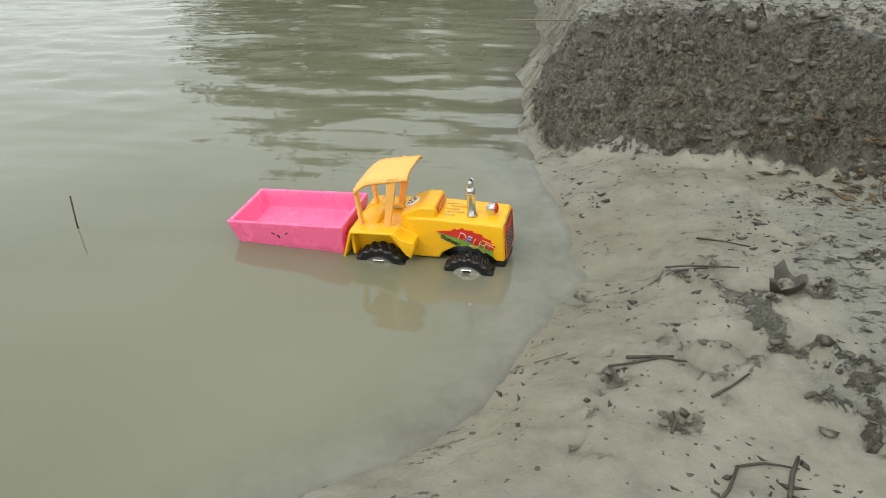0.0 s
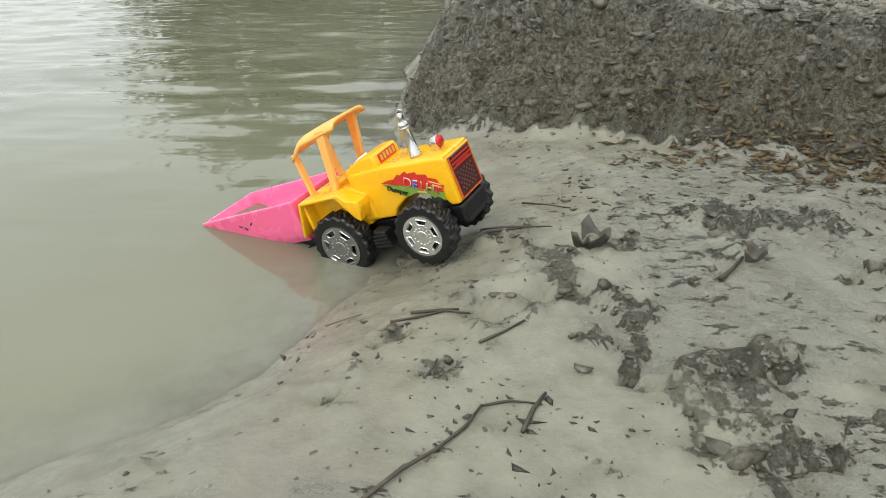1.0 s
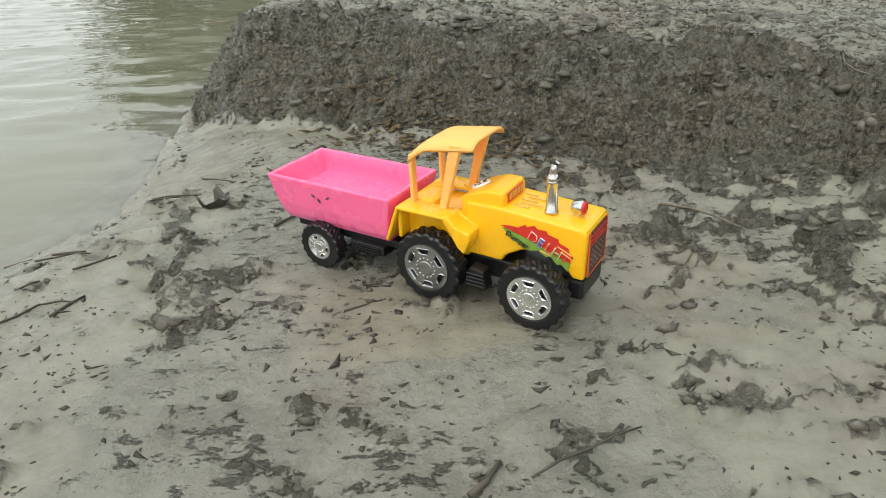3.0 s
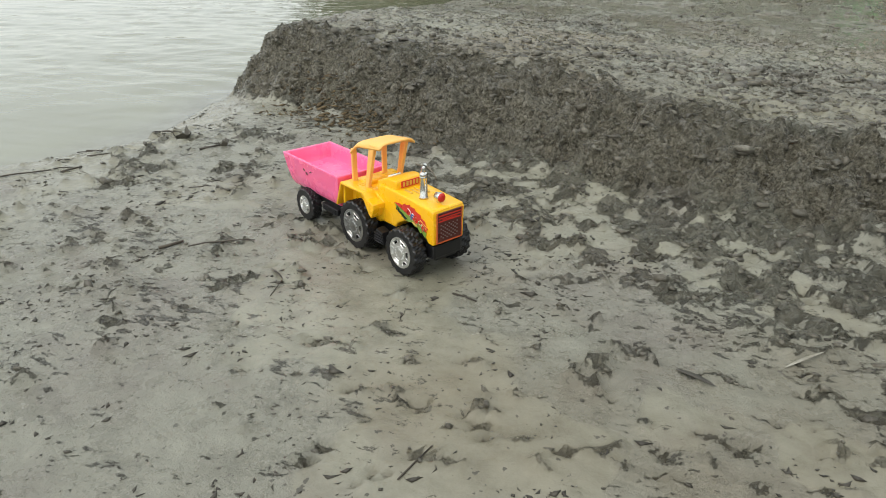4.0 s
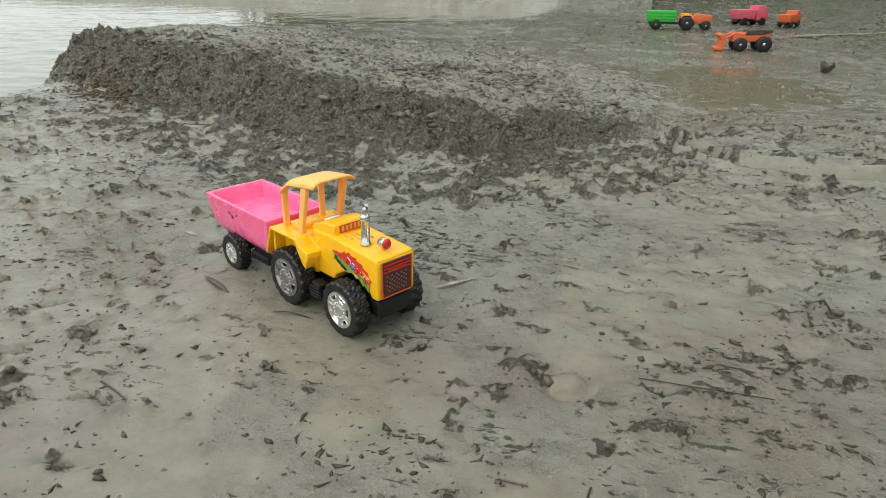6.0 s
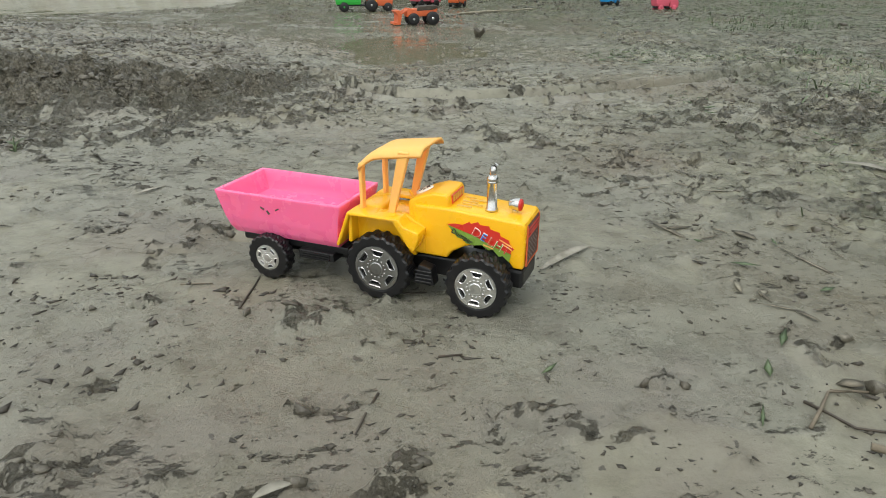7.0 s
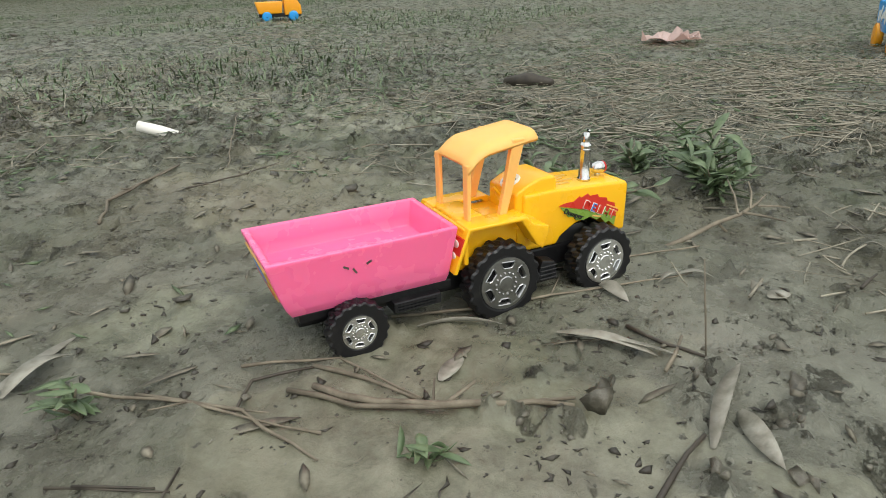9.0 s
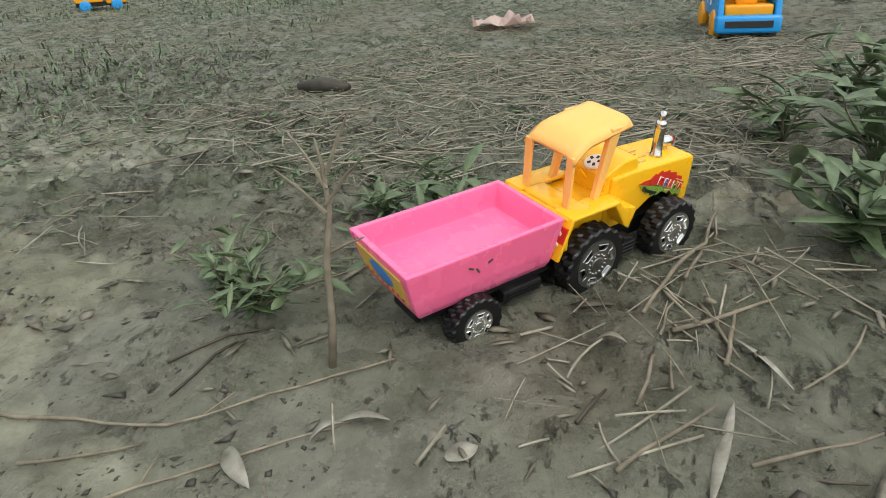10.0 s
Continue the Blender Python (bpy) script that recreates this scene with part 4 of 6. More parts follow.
def cupped_leaf(x, y, size):
    """A sodden leaf that stands up from the mud like a torn cup."""
    rng = random.Random(int(x * 1000))
    bm = bmesh.new()
    n, m = 14, 5
    rows = []
    for j in range(m + 1):
        v = j / m
        row = []
        for i in range(n + 1):
            a = -2.3 + 4.0 * i / n
            ragged = 0.25 * math.sin(5.1 * a) * v + (rng.uniform(-0.22, 0.22) if j == m else 0)
            r = size * (0.25 + 0.75 * v ** 0.7)
            row.append(Vector((r * math.cos(a), 0.7 * r * math.sin(a) , size * (1.0 + ragged) * v ** 1.3)))
        rows.append(row)
    z = ground_z(x, y) - 0.003
    out = [[bm.verts.new(p + Vector((x, y, z))) for p in row] for row in rows]
    inn = [[bm.verts.new(p * 0.96 + Vector((x, y, z + 0.0006))) for p in row] for row in rows]
    for j in range(m):
        for i in range(n):
            bm.faces.new((out[j][i], out[j][i + 1], out[j + 1][i + 1], out[j + 1][i]))
            bm.faces.new((inn[j][i], inn[j + 1][i], inn[j + 1][i + 1], inn[j][i + 1]))
    for i in range(n):
        bm.faces.new((out[m][i], out[m][i + 1], inn[m][i + 1], inn[m][i]))
    bmesh.ops.recalc_face_normals(bm, faces=bm.faces[:])
    tagged(part("curled_leaf", bm, M["dark_leaf"], smooth=True), "curled mud-coated leaf standing up from the mud", "leaf", group="fallen leaves")


def weed(x, y, height, stems, leaves, seed, leaf_len=0.04, spread=0.5, label="low green weed with narrow leaves in the mud"):
    rng = random.Random(seed)
    plant = new("weed")
    z = ground_z(x, y) - 0.004
    plant.location = (x, y, z)
    tagged(plant, label, "weed", group="green weeds")
    for s in range(stems):
        a, lean = rng.uniform(0, 6.28), rng.uniform(0.15, 1.0) * spread
        h = height * rng.uniform(0.6, 1.0)
        pts = [Vector((lean * h * u ** 1.4 * math.cos(a + 0.5 * u), lean * h * u ** 1.4 * math.sin(a + 0.5 * u), h * u * (1 - 0.15 * lean * u))) for u in (0, 0.25, 0.5, 0.75, 1)]
        bm = bmesh.new()
        rod(bm, pts, [0.0018, 0.0016, 0.0013, 0.001, 0.0006], 5)
        part("stem", bm, M["wood"] if s % 3 == 0 else M["leaf"], plant, smooth=True)
        for k in range(leaves):
            u = (k + 0.7 + rng.uniform(-0.3, 0.3)) / leaves
            i = min(3, int(u * 4))
            p = pts[i].lerp(pts[i + 1], u * 4 - i)
            b = rng.uniform(0, 6.28)
            d = Vector((math.cos(b), math.sin(b), rng.uniform(-0.15, 0.75))).normalized() * leaf_len * rng.uniform(0.5, 1.35)
            bm = bmesh.new()
            blade(bm, p, p + d, leaf_len * rng.uniform(0.16, 0.36), rng.uniform(-0.4, 0.7), Vector((rng.gauss(0, 0.4), rng.gauss(0, 0.4), 1)), n=5)
            part("leaf", bm, M["leaf"], plant, smooth=True)
    return plant


def scatter_flecks():
    """Torn dark flakes of mud and rotten leaf, in loose clusters over the smooth flat."""
    rng = np.random.default_rng(11)
    octa = np.array([(1, 0, 0), (-1, 0, 0), (0.1, 1, 0.2), (-0.1, -1, 0), (0.2, 0.1, 1), (0, 0, -1)])
    eight = np.array([(0, 2, 4), (2, 1, 4), (1, 3, 4), (3, 0, 4), (2, 0, 5), (1, 2, 5), (3, 1, 5), (0, 3, 5)])
    shapes = [(octa * rng.uniform(0.5, 1.3, (6, 3)), eight) for _ in range(24)]
    spots = 6500
    cx, cy = rng.uniform(0.05, 4.4, spots), rng.uniform(-0.45, 2.7, spots)
    many = (1 + rng.gamma(1.1, 6.0, spots)).astype(int)
    along = rng.normal(0.3, 0.9, spots)
    x, y, turn, big = [], [], [], []
    for a, b, k, t in zip(cx, cy, many, along):
        u, w = rng.normal(0, 0.006 + 0.0011 * k, k), rng.normal(0, 0.004 + 0.0006 * k, k)
        x.append(a + u * math.cos(t) - w * math.sin(t))
        y.append(b + u * math.sin(t) + w * math.cos(t))
        turn.append(t + rng.normal(0, 0.6, k))
        big.append(0.0009 + rng.gamma(1.2, 0.0009, k) * (0.7 + 0.03 * min(k, 20)))
    x, y, turn, big = (np.concatenate(q) for q in (x, y, turn, big))
    z = ground_parts(x, y)[0]
    keep = (z > WATER + 0.003) & (wet_lane(x, y) < 0.3)
    x, y, z, turn, big = x[keep], y[keep], z[keep], turn[keep], np.minimum(0.8 * big[keep], 0.0052)
    verts, faces = [], []
    for k in range(len(x)):
        v, f = shapes[k % 24]
        s, a = big[k], turn[k]
        w = v * np.array((s * rng.uniform(1.0, 2.6), s * rng.uniform(0.5, 1.0), s * rng.uniform(0.25, 0.6)))
        w[:, 1] += 0.16 * w[:, 0] ** 2 / s
        w = w @ np.array([(math.cos(a), math.sin(a), 0), (-math.sin(a), math.cos(a), 0), (0, 0, 1)])
        verts.append(w + (x[k], y[k], z[k] + 0.1 * s))
        faces.append(f + 6 * k)
    ob = from_arrays("leaf_flecks", np.concatenate(verts), np.concatenate(faces), M["fleck"], False)
    tagged(ob, "dark torn flakes of mud and rotten leaf", "debris", kind="stuff")


def clump(x, y):
    return float(fractal(np.array([x]), np.array([y]), 3.5, 3, 71)[0])


def scatter_straw():
    rng = np.random.default_rng(12)
    verts, faces, at = [], [], 0
    for k in range(8500):
        if k < 6200:
            x, y = rng.normal(4.1, 0.5), rng.normal(-0.28, 0.4)
        else:
            x, y = rng.uniform(2.5, 5.0), rng.uniform(-0.7, 2.2)
        if x < 2.5 or y < -1.1 or clump(x, y) + 0.22 * min(0, x - 3.7) + rng.normal(0, 0.05) < 0.48:
            continue
        a = rng.normal(-0.55, 1.2)
        ln, r = rng.gamma(1.8, 0.026) + 0.01, rng.uniform(0.0004, 0.0011) * rng.choice((0.7, 1.0, 1.3))
        q = np.linspace(-0.5, 0.5, 5)
        bend = rng.normal(0, 0.12) * rng.choice((0.3, 1.0, 1.8))
        px, py = x + ln * q * math.cos(a) - bend * ln * q * q * math.sin(a), y + ln * q * math.sin(a) + bend * ln * q * q * math.cos(a)
        gz = ground_parts(px, py)[0]
        line = gz[0] + (gz[-1] - gz[0]) * (q + 0.5)
        pz = line + 0.6 * max(0.0, float(np.max(gz - line))) + r + abs(rng.normal(0, 0.003))
        pz = pz + rng.normal(0, 0.08) * ln * q
        d = np.array((-math.sin(a), math.cos(a), 0))
        for i in range(5):
            c = np.array((px[i], py[i], pz[i]))
            verts += [c + d * r, c + (0, 0, r), c - d * r, c - (0, 0, r)]
        for i in range(4):
            for j in range(4):
                faces.append((at + 4 * i + j, at + 4 * i + (j + 1) % 4, at + 4 * i + 4 + (j + 1) % 4, at + 4 * i + 4 + j))
        faces += [(at, at + 1, at + 2, at + 3), (at + 16, at + 19, at + 18, at + 17)]
        at += 20
    ob = from_arrays("straw_litter", np.array(verts), np.array(faces), M["straw"], True)
    tagged(ob, "pale dry straw and stalks strewn over mud", "straw", kind="stuff")


def scatter_leaf_litter():
    """Small dry leaf bits, curled and thin, among the straw."""
    rng = np.random.default_rng(21)
    n = 2300
    x, y = rng.uniform(2.4, 5.2, n), rng.uniform(-0.8, 1.6, n)
    z = ground_parts(x, y)[0]
    verts, faces = [], []
    for k in range(n):
        ln, w, a, c = rng.gamma(1.5, 0.0055) + 0.0025, rng.gamma(2.0, 0.0009) + 0.0006, rng.uniform(0, 6.28), rng.uniform(-0.3, 0.5)
        base = np.array([(-ln, 0, 0), (-0.3 * ln, w, 0.3 * w), (0.4 * ln, 0.9 * w, 0.3 * w), (ln, 0, c * w), (0.4 * ln, -w, 0.4 * w), (-0.3 * ln, -0.9 * w, 0.2 * w), (0, 0, c * w + 0.001), (0, 0, c * w - 0.0004)])
        q = base @ np.array([(math.cos(a), math.sin(a), 0), (-math.sin(a), math.cos(a), 0), (0, 0, 1)])
        verts.append(q + (x[k], y[k], z[k] + 0.0015))
        faces += [(8 * k + i, 8 * k + (i + 1) % 6, 8 * k + 6) for i in range(6)] + [(8 * k + (i + 1) % 6, 8 * k + i, 8 * k + 7) for i in range(6)]
    ob = from_arrays("leaf_litter", np.concatenate(verts), np.array(faces), M["litter"], True)
    tagged(ob, "small dry leaf bits strewn over the mud", "leaf litter", kind="stuff")


def scatter_green_litter():
    """Torn green leaves trodden flat into the mud between the weeds."""
    rng = np.random.default_rng(23)
    n = 14000
    x, y = rng.uniform(2.8, 6.0, n), rng.uniform(-0.9, 2.4, n)
    x[:3000], y[:3000] = rng.normal(3.4, 0.4, 3000), rng.normal(0.0, 0.35, 3000)
    keep = fractal(x, y, 2.6, 3, 73) + 0.03 * (x - 3.6) + rng.normal(0, 0.04, n) > 0.52
    x, y = x[keep], y[keep]
    z = ground_parts(x, y)[0]
    verts, faces = [], []
    for k in range(len(x)):
        ln, w, a, c = rng.gamma(2.5, 0.0035) + 0.003, rng.uniform(0.0012, 0.004), rng.uniform(0, 6.28), rng.uniform(0.0, 1.8)
        base = np.array([(-ln, 0, 0.2 * w), (0, w, 0.5 * w), (ln, 0, c * w), (0, -w, 0.3 * w), (0, 0, 0.5 * c * w + 0.001), (0, 0, -0.0005)])
        q = base @ np.array([(math.cos(a), math.sin(a), 0), (-math.sin(a), math.cos(a), 0), (0, 0, 1)])
        verts.append(q + (x[k], y[k], z[k] + 0.002))
        faces += [(6 * k + i, 6 * k + (i + 1) % 4, 6 * k + 4) for i in range(4)] + [(6 * k + (i + 1) % 4, 6 * k + i, 6 * k + 5) for i in range(4)]
    ob = from_arrays("green_leaf_bits", np.concatenate(verts), np.array(faces), M["leaf"], False)
    tagged(ob, "small green leaf bits trodden into the mud", "leaf litter", kind="stuff")


def scatter_lumps():
    """Clods the size of a nut on the flat beyond the bank and where the mud is churned."""
    rng = np.random.default_rng(41)
    shapes = [clod_shape(rng) for _ in range(30)]
    n = 24000
    x, y = rng.uniform(0.2, 4.8, n), rng.uniform(0.6, 6.0, n)
    x[:9000], y[:9000] = rng.uniform(0.1, 2.1, 9000), rng.uniform(1.3, 2.2, 9000)
    z, crumb, weedy = ground_parts(x, y)
    beyond = (y > np.interp(x, FOOT_X, FOOT_Y) + 0.2) & (y > 1.75)
    churned = np.exp(-((x - 3.5) / 0.6) ** 2 - ((y - 1.0) / 0.4) ** 2)
    chance = np.where(beyond, 0.1 + 0.8 * step(0.5, 0.62, fractal(x, y, 3, 4, 97)), 0.0) + 0.5 * churned * (y > 0.75)
    chance = chance + 0.22 * (crumb > 0.85) * (z > 0.005)
    keep = (rng.random(n) < chance) & (z > WATER + 0.006) & (np.hypot((x - 2.22) / 0.6, (y - 2.65) / 0.9) > 1)
    x, y, z, flat = x[keep], y[keep], z[keep], crumb[keep] < 0.85
    verts, faces = [], []
    for k in range(len(x)):
        v, f = shapes[k % 30]
        s = min(rng.gamma(1.3, 0.0028) + 0.0015, 0.016 if flat[k] else 0.0085) * (1 + 0.12 * max(0, y[k] - 2))
        verts.append(v * s * (1.15, 1.0, 0.65 if flat[k] else 1.0) + (x[k], y[k], z[k] - 0.1 * s))
        faces.append(f + 12 * k)
    ob = from_arrays("mud_lumps", np.concatenate(verts), np.concatenate(faces), M["clod"], False)
    tagged(ob, "dark wet lumps of mud lying on the flat", "mud clods", kind="stuff")


def scatter_brown_debris():
    """Brown rotten leaf bits caught along the foot of the bank."""
    rng = np.random.default_rng(31)
    n = 420
    x = rng.normal(0.56, 0.11, n)
    y = np.interp(x, FOOT_X, FOOT_Y) + rng.normal(0.03, 0.04, n)
    z = ground_parts(x, y)[0]
    keep = (z > WATER + 0.004) & (x > 0.12)
    x, y, z = x[keep], y[keep], z[keep]
    verts, faces = [], []
    for k in range(len(x)):
        ln, w, a, c = rng.uniform(0.003, 0.013), rng.uniform(0.001, 0.0038), rng.uniform(0, 6.28), rng.uniform(0.2, 1.6)
        base = np.array([(-ln, 0, 0), (0, w, 0.4 * w), (ln, 0, c * w), (0, -w, 0.3 * w), (0, 0, c * w + 0.0012), (0, 0, -0.0005)])
        q = base @ np.array([(math.cos(a), math.sin(a), 0), (-math.sin(a), math.cos(a), 0), (0, 0, 1)])
        verts.append(q + (x[k], y[k], z[k] + 0.002))
        faces += [(6 * k + i, 6 * k + (i + 1) % 4, 6 * k + 4) for i in range(4)] + [(6 * k + (i + 1) % 4, 6 * k + i, 6 * k + 5) for i in range(4)]
    ob = from_arrays("rotten_leaf_bits", np.concatenate(verts), np.array(faces), M["brown_bits"], False)
    tagged(ob, "brown rotten leaf bits along the bank's foot", "leaf litter", kind="stuff")


def scatter_grass():
    rng = np.random.default_rng(13)
    n = 30000
    xs, ys = rng.uniform(3.0, 9.0, n), rng.uniform(0.9, 6.0, n)
    xs[:1600], ys[:1600] = rng.normal(3.95, 0.35, 1600), rng.normal(1.25, 0.3, 1600)
    keep = (fractal(xs, ys, 1.4, 3, 77) > 0.52) & (xs > 3.3 + 0.25 * (ys - 1))
    keep[:1600] = True
    xs, ys = xs[keep], ys[keep]
    zs = ground_parts(xs, ys)[0] - 0.002
    verts, faces, at = [], [], 0
    for x, y, z in zip(xs, ys, zs):
        a, h, w = rng.uniform(0, 6.28), rng.gamma(3.0, 0.0042) + 0.005, rng.uniform(0.0009, 0.0026)
        lx, ly = math.cos(a) * h * rng.uniform(0.3, 1.4), math.sin(a) * h * rng.uniform(0.3, 1.4)
        sx, sy = -math.sin(a) * w, math.cos(a) * w
        verts += [(x - sx, y - sy, z), (x + sx, y + sy, z), (x + 0.5 * lx + sx, y + 0.5 * ly + sy, z + 0.75 * h), (x + 0.5 * lx - sx, y + 0.5 * ly - sy, z + 0.75 * h),
                  (x + lx + 0.1 * sx, y + ly + 0.1 * sy, z + 0.9 * h), (x + lx - 0.1 * sx, y + ly - 0.1 * sy, z + 0.9 * h)]
        faces += [(at, at + 1, at + 2, at + 3), (at + 3, at + 2, at + 4, at + 5)]
        at += 6
    ob = from_arrays("grass", np.array(verts), np.array(faces), M["leaf"], True)
    tagged(ob, "sparse short green grass growing on mud", "grass", kind="stuff")


# ---- things farther off ----
def simple_wheel(name, r, w, parent, spot, mat, hub):
    bm = bmesh.new()
    lathe(bm, [(0.45 * r, -w / 2), (0.9 * r, -w / 2), (r, -0.35 * w), (r, 0.35 * w), (0.9 * r, w / 2), (0.45 * r, w / 2)], 20)
    wh = part(name, bm, mat, parent, smooth=True)
    wh.location = spot
    bm = bmesh.new()
    lathe(bm, [(0.5 * r, -0.46 * w), (0.5 * r, 0.46 * w), (0.2 * r, 0.52 * w), (0.2 * r, -0.52 * w)], 16)
    part("hub", bm, hub, wh, smooth=True)


def toy_base(name, x, y, turn, label, category="toy"):
    ob = new(name)
    ob.matrix_world = pose(x, y, ground_z(x, y), 0, 0, turn)
    tagged(ob, label, category, group="toys left on the mud")
    return ob


def green_trailer():
    t = toy_base("toy_trailer", 2.05, 4.74, 4, "green plastic toy trailer standing on the mud", "toy trailer")
    bm = bmesh.new()
    prism(bm, [(-0.08, 0.045), (0.078, 0.045), (0.088, 0.11), (-0.09, 0.11)], -0.045, 0.045, 0.004)
    part("tub", bm, M["green"], t, smooth=True)
    bm = bmesh.new()
    for z in (0.062, 0.08, 0.097):
        box(bm, -0.082, 0.08, -0.0485, 0.0485, z, z + 0.006, 0.001, 1)
    part("side_rib", bm, M["green"], t)
    bm = bmesh.new()
    box(bm, -0.075, 0.11, -0.02, 0.02, 0.034, 0.046, 0.003)
    part("drawbar", bm, M["black"], t)
    for s in (-1, 1):
        simple_wheel("wheel", 0.03, 0.02, t, (-0.03, s * 0.042, 0.03), M["tyre"], M["green"])
    o = toy_base("toy_tractor", 2.25, 4.76, 4, "orange plastic toy tractor hitched to green trailer", "toy tractor")
    bm = bmesh.new()
    prism(bm, [(-0.08, 0.035), (0.09, 0.035), (0.095, 0.085), (0.0, 0.095), (-0.02, 0.075), (-0.08, 0.08)], -0.03, 0.03, 0.005)
    part("body", bm, M["vermilion"], o, smooth=True)
    bm = bmesh.new()
    prism(bm, [(-0.09, 0.07), (-0.08, 0.092), (-0.03, 0.092), (-0.015, 0.06), (-0.025, 0.06), (-0.035, 0.082), (-0.076, 0.082)], -0.055, 0.055, 0.002)
    part("fender", bm, M["amber"], o)
    for s in (-1, 1):
        simple_wheel("wheel", 0.04, 0.024, o, (-0.05, s * 0.045, 0.04), M["tyre"], M["dull"])
        simple_wheel("wheel", 0.028, 0.02, o, (0.06, s * 0.04, 0.028), M["tyre"], M["dull"])


def red_loader():
    t = toy_base("toy_loader", 2.4, 3.62, 8, "muddy orange toy loader with its bucket down", "toy loader")
    bm = bmesh.new()
    prism(bm, [(-0.06, 0.04), (0.085, 0.045), (0.105, 0.075), (0.1, 0.085), (0.0, 0.082), (-0.06, 0.075)], -0.035, 0.035, 0.005)
    part("body", bm, M["vermilion"], t, smooth=True)
    bm = bmesh.new()
    prism(bm, [(-0.01, 0.07), (0.075, 0.074), (0.11, 0.086), (0.1, 0.097), (0.0, 0.092)], -0.038, 0.038, 0.004)
    part("engine_cover", bm, M["dark_wood"], t, "mud-caked dark engine cover")
    bm = bmesh.new()
    prism(bm, [(-0.13, 0.004), (-0.095, 0.004), (-0.088, 0.05), (-0.1, 0.075), (-0.125, 0.07), (-0.108, 0.05), (-0.112, 0.016), (-0.13, 0.014)], -0.05, 0.05, 0.002)
    part("bucket", bm, M["vermilion"], t)
    for s in (-1, 1):
        bm = bmesh.new()
        rod(bm, [(-0.1, s * 0.03, 0.05), (-0.05, s * 0.03, 0.078), (0.0, s * 0.03, 0.07)], 0.006, 6)
        part("arm", bm, M["vermilion"], t)
        simple_wheel("wheel", 0.03, 0.022, t, (-0.025, s * 0.04, 0.03), M["tyre"], M["dull"])
        simple_wheel("wheel", 0.034, 0.024, t, (0.075, s * 0.042, 0.034), M["tyre"], M["chrome"])


def small_truck(name, x, y, turn, body_mat, cab_mat, wheel_mat, label, s=1.0):
    t = toy_base(name, x, y, turn, label, "toy truck")
    bm = bmesh.new()
    prism(bm, [(-0.1 * s, 0.04 * s), (0.02 * s, 0.04 * s), (0.03 * s, 0.1 * s), (-0.115 * s, 0.1 * s)], -0.05 * s, 0.05 * s, 0.005 * s)
    part("tub", bm, body_mat, t, smooth=True)
    bm = bmesh.new()
    prism(bm, [(0.035 * s, 0.03 * s), (0.125 * s, 0.03 * s), (0.125 * s, 0.075 * s), (0.095 * s, 0.125 * s), (0.035 * s, 0.125 * s)], -0.045 * s, 0.045 * s, 0.006 * s)
    part("cab", bm, cab_mat, t, smooth=True)
    bm = bmesh.new()
    box(bm, -0.1 * s, 0.12 * s, -0.03 * s, 0.03 * s, 0.022 * s, 0.04 * s, 0.003 * s)
    part("chassis", bm, M["black"], t)
    for sg in (-1, 1):
        for wx in (-0.06, 0.08):
            simple_wheel("wheel", 0.026 * s, 0.02 * s, t, (wx * s, sg * 0.043 * s, 0.026 * s), wheel_mat, wheel_mat)
    return t


def blue_truck():
    """Its open cab faces the camera's end of the path: blue shell round a yellow inside."""
    t = toy_base("toy_truck", 4.7, -0.45, 186, "bright blue toy truck with a yellow open cab", "toy truck")
    bm = bmesh.new()
    box(bm, 0.0, 0.085, -0.075, 0.075, 0.02, 0.062, 0.008)
    part("bumper", bm, M["blue"], t, smooth=True)
    bm = bmesh.new()
    for s in (-1, 1):
        prism(bm, [(-0.03, 0.05), (0.078, 0.05), (0.05, 0.165), (-0.03, 0.165)], s * 0.058, s * 0.073, 0.004)
    box(bm, -0.035, 0.055, -0.074, 0.074, 0.16, 0.176, 0.005)
    part("cab_shell", bm, M["blue"], t, smooth=True)
    bm = bmesh.new()
    box(bm, -0.02, 0.066, -0.056, 0.056, 0.058, 0.085, 0.006)
    box(bm, -0.03, -0.005, -0.055, 0.055, 0.08, 0.14, 0.006)
    box(bm, 0.02, 0.05, -0.03, 0.02, 0.084, 0.108, 0.006)
    part("cab_inside", bm, M["amber"], t, "yellow moulded seat and dashboard", True)
    bm = bmesh.new()
    box(bm, 0.083, 0.0875, -0.055, 0.055, 0.034, 0.05, 0.001, 1)
    part("front_grille", bm, M["ink"], t)
    bm = bmesh.new()
    prism(bm, [(-0.24, 0.05), (-0.045, 0.05), (-0.04, 0.13), (-0.26, 0.13)], -0.07, 0.07, 0.005)
    tub = part("tub", bm, M["blue"], t, smooth=True)
    for s in (-1, 1):
        bm = bmesh.new()
        for k in range(7):
            bmesh.ops.create_cube(bm, size=1.0, matrix=Matrix.Translation((-0.215 + 0.024 * k, s * 0.0705, 0.09 + 0.012 * (k % 2))) @ Matrix.Rotation(0.5 * (k % 3), 4, "Y") @ Matrix.Diagonal((0.016, 0.002, 0.03, 1)))
        part("side_print", bm, M["paper_white"], tub, "dark and white printed side panel")
    for s in (-1, 1):
        for wx in (0.02, -0.2):
            simple_wheel("wheel", 0.036, 0.02, t, (wx, s * 0.068, 0.036), M["amber"], M["amber"])


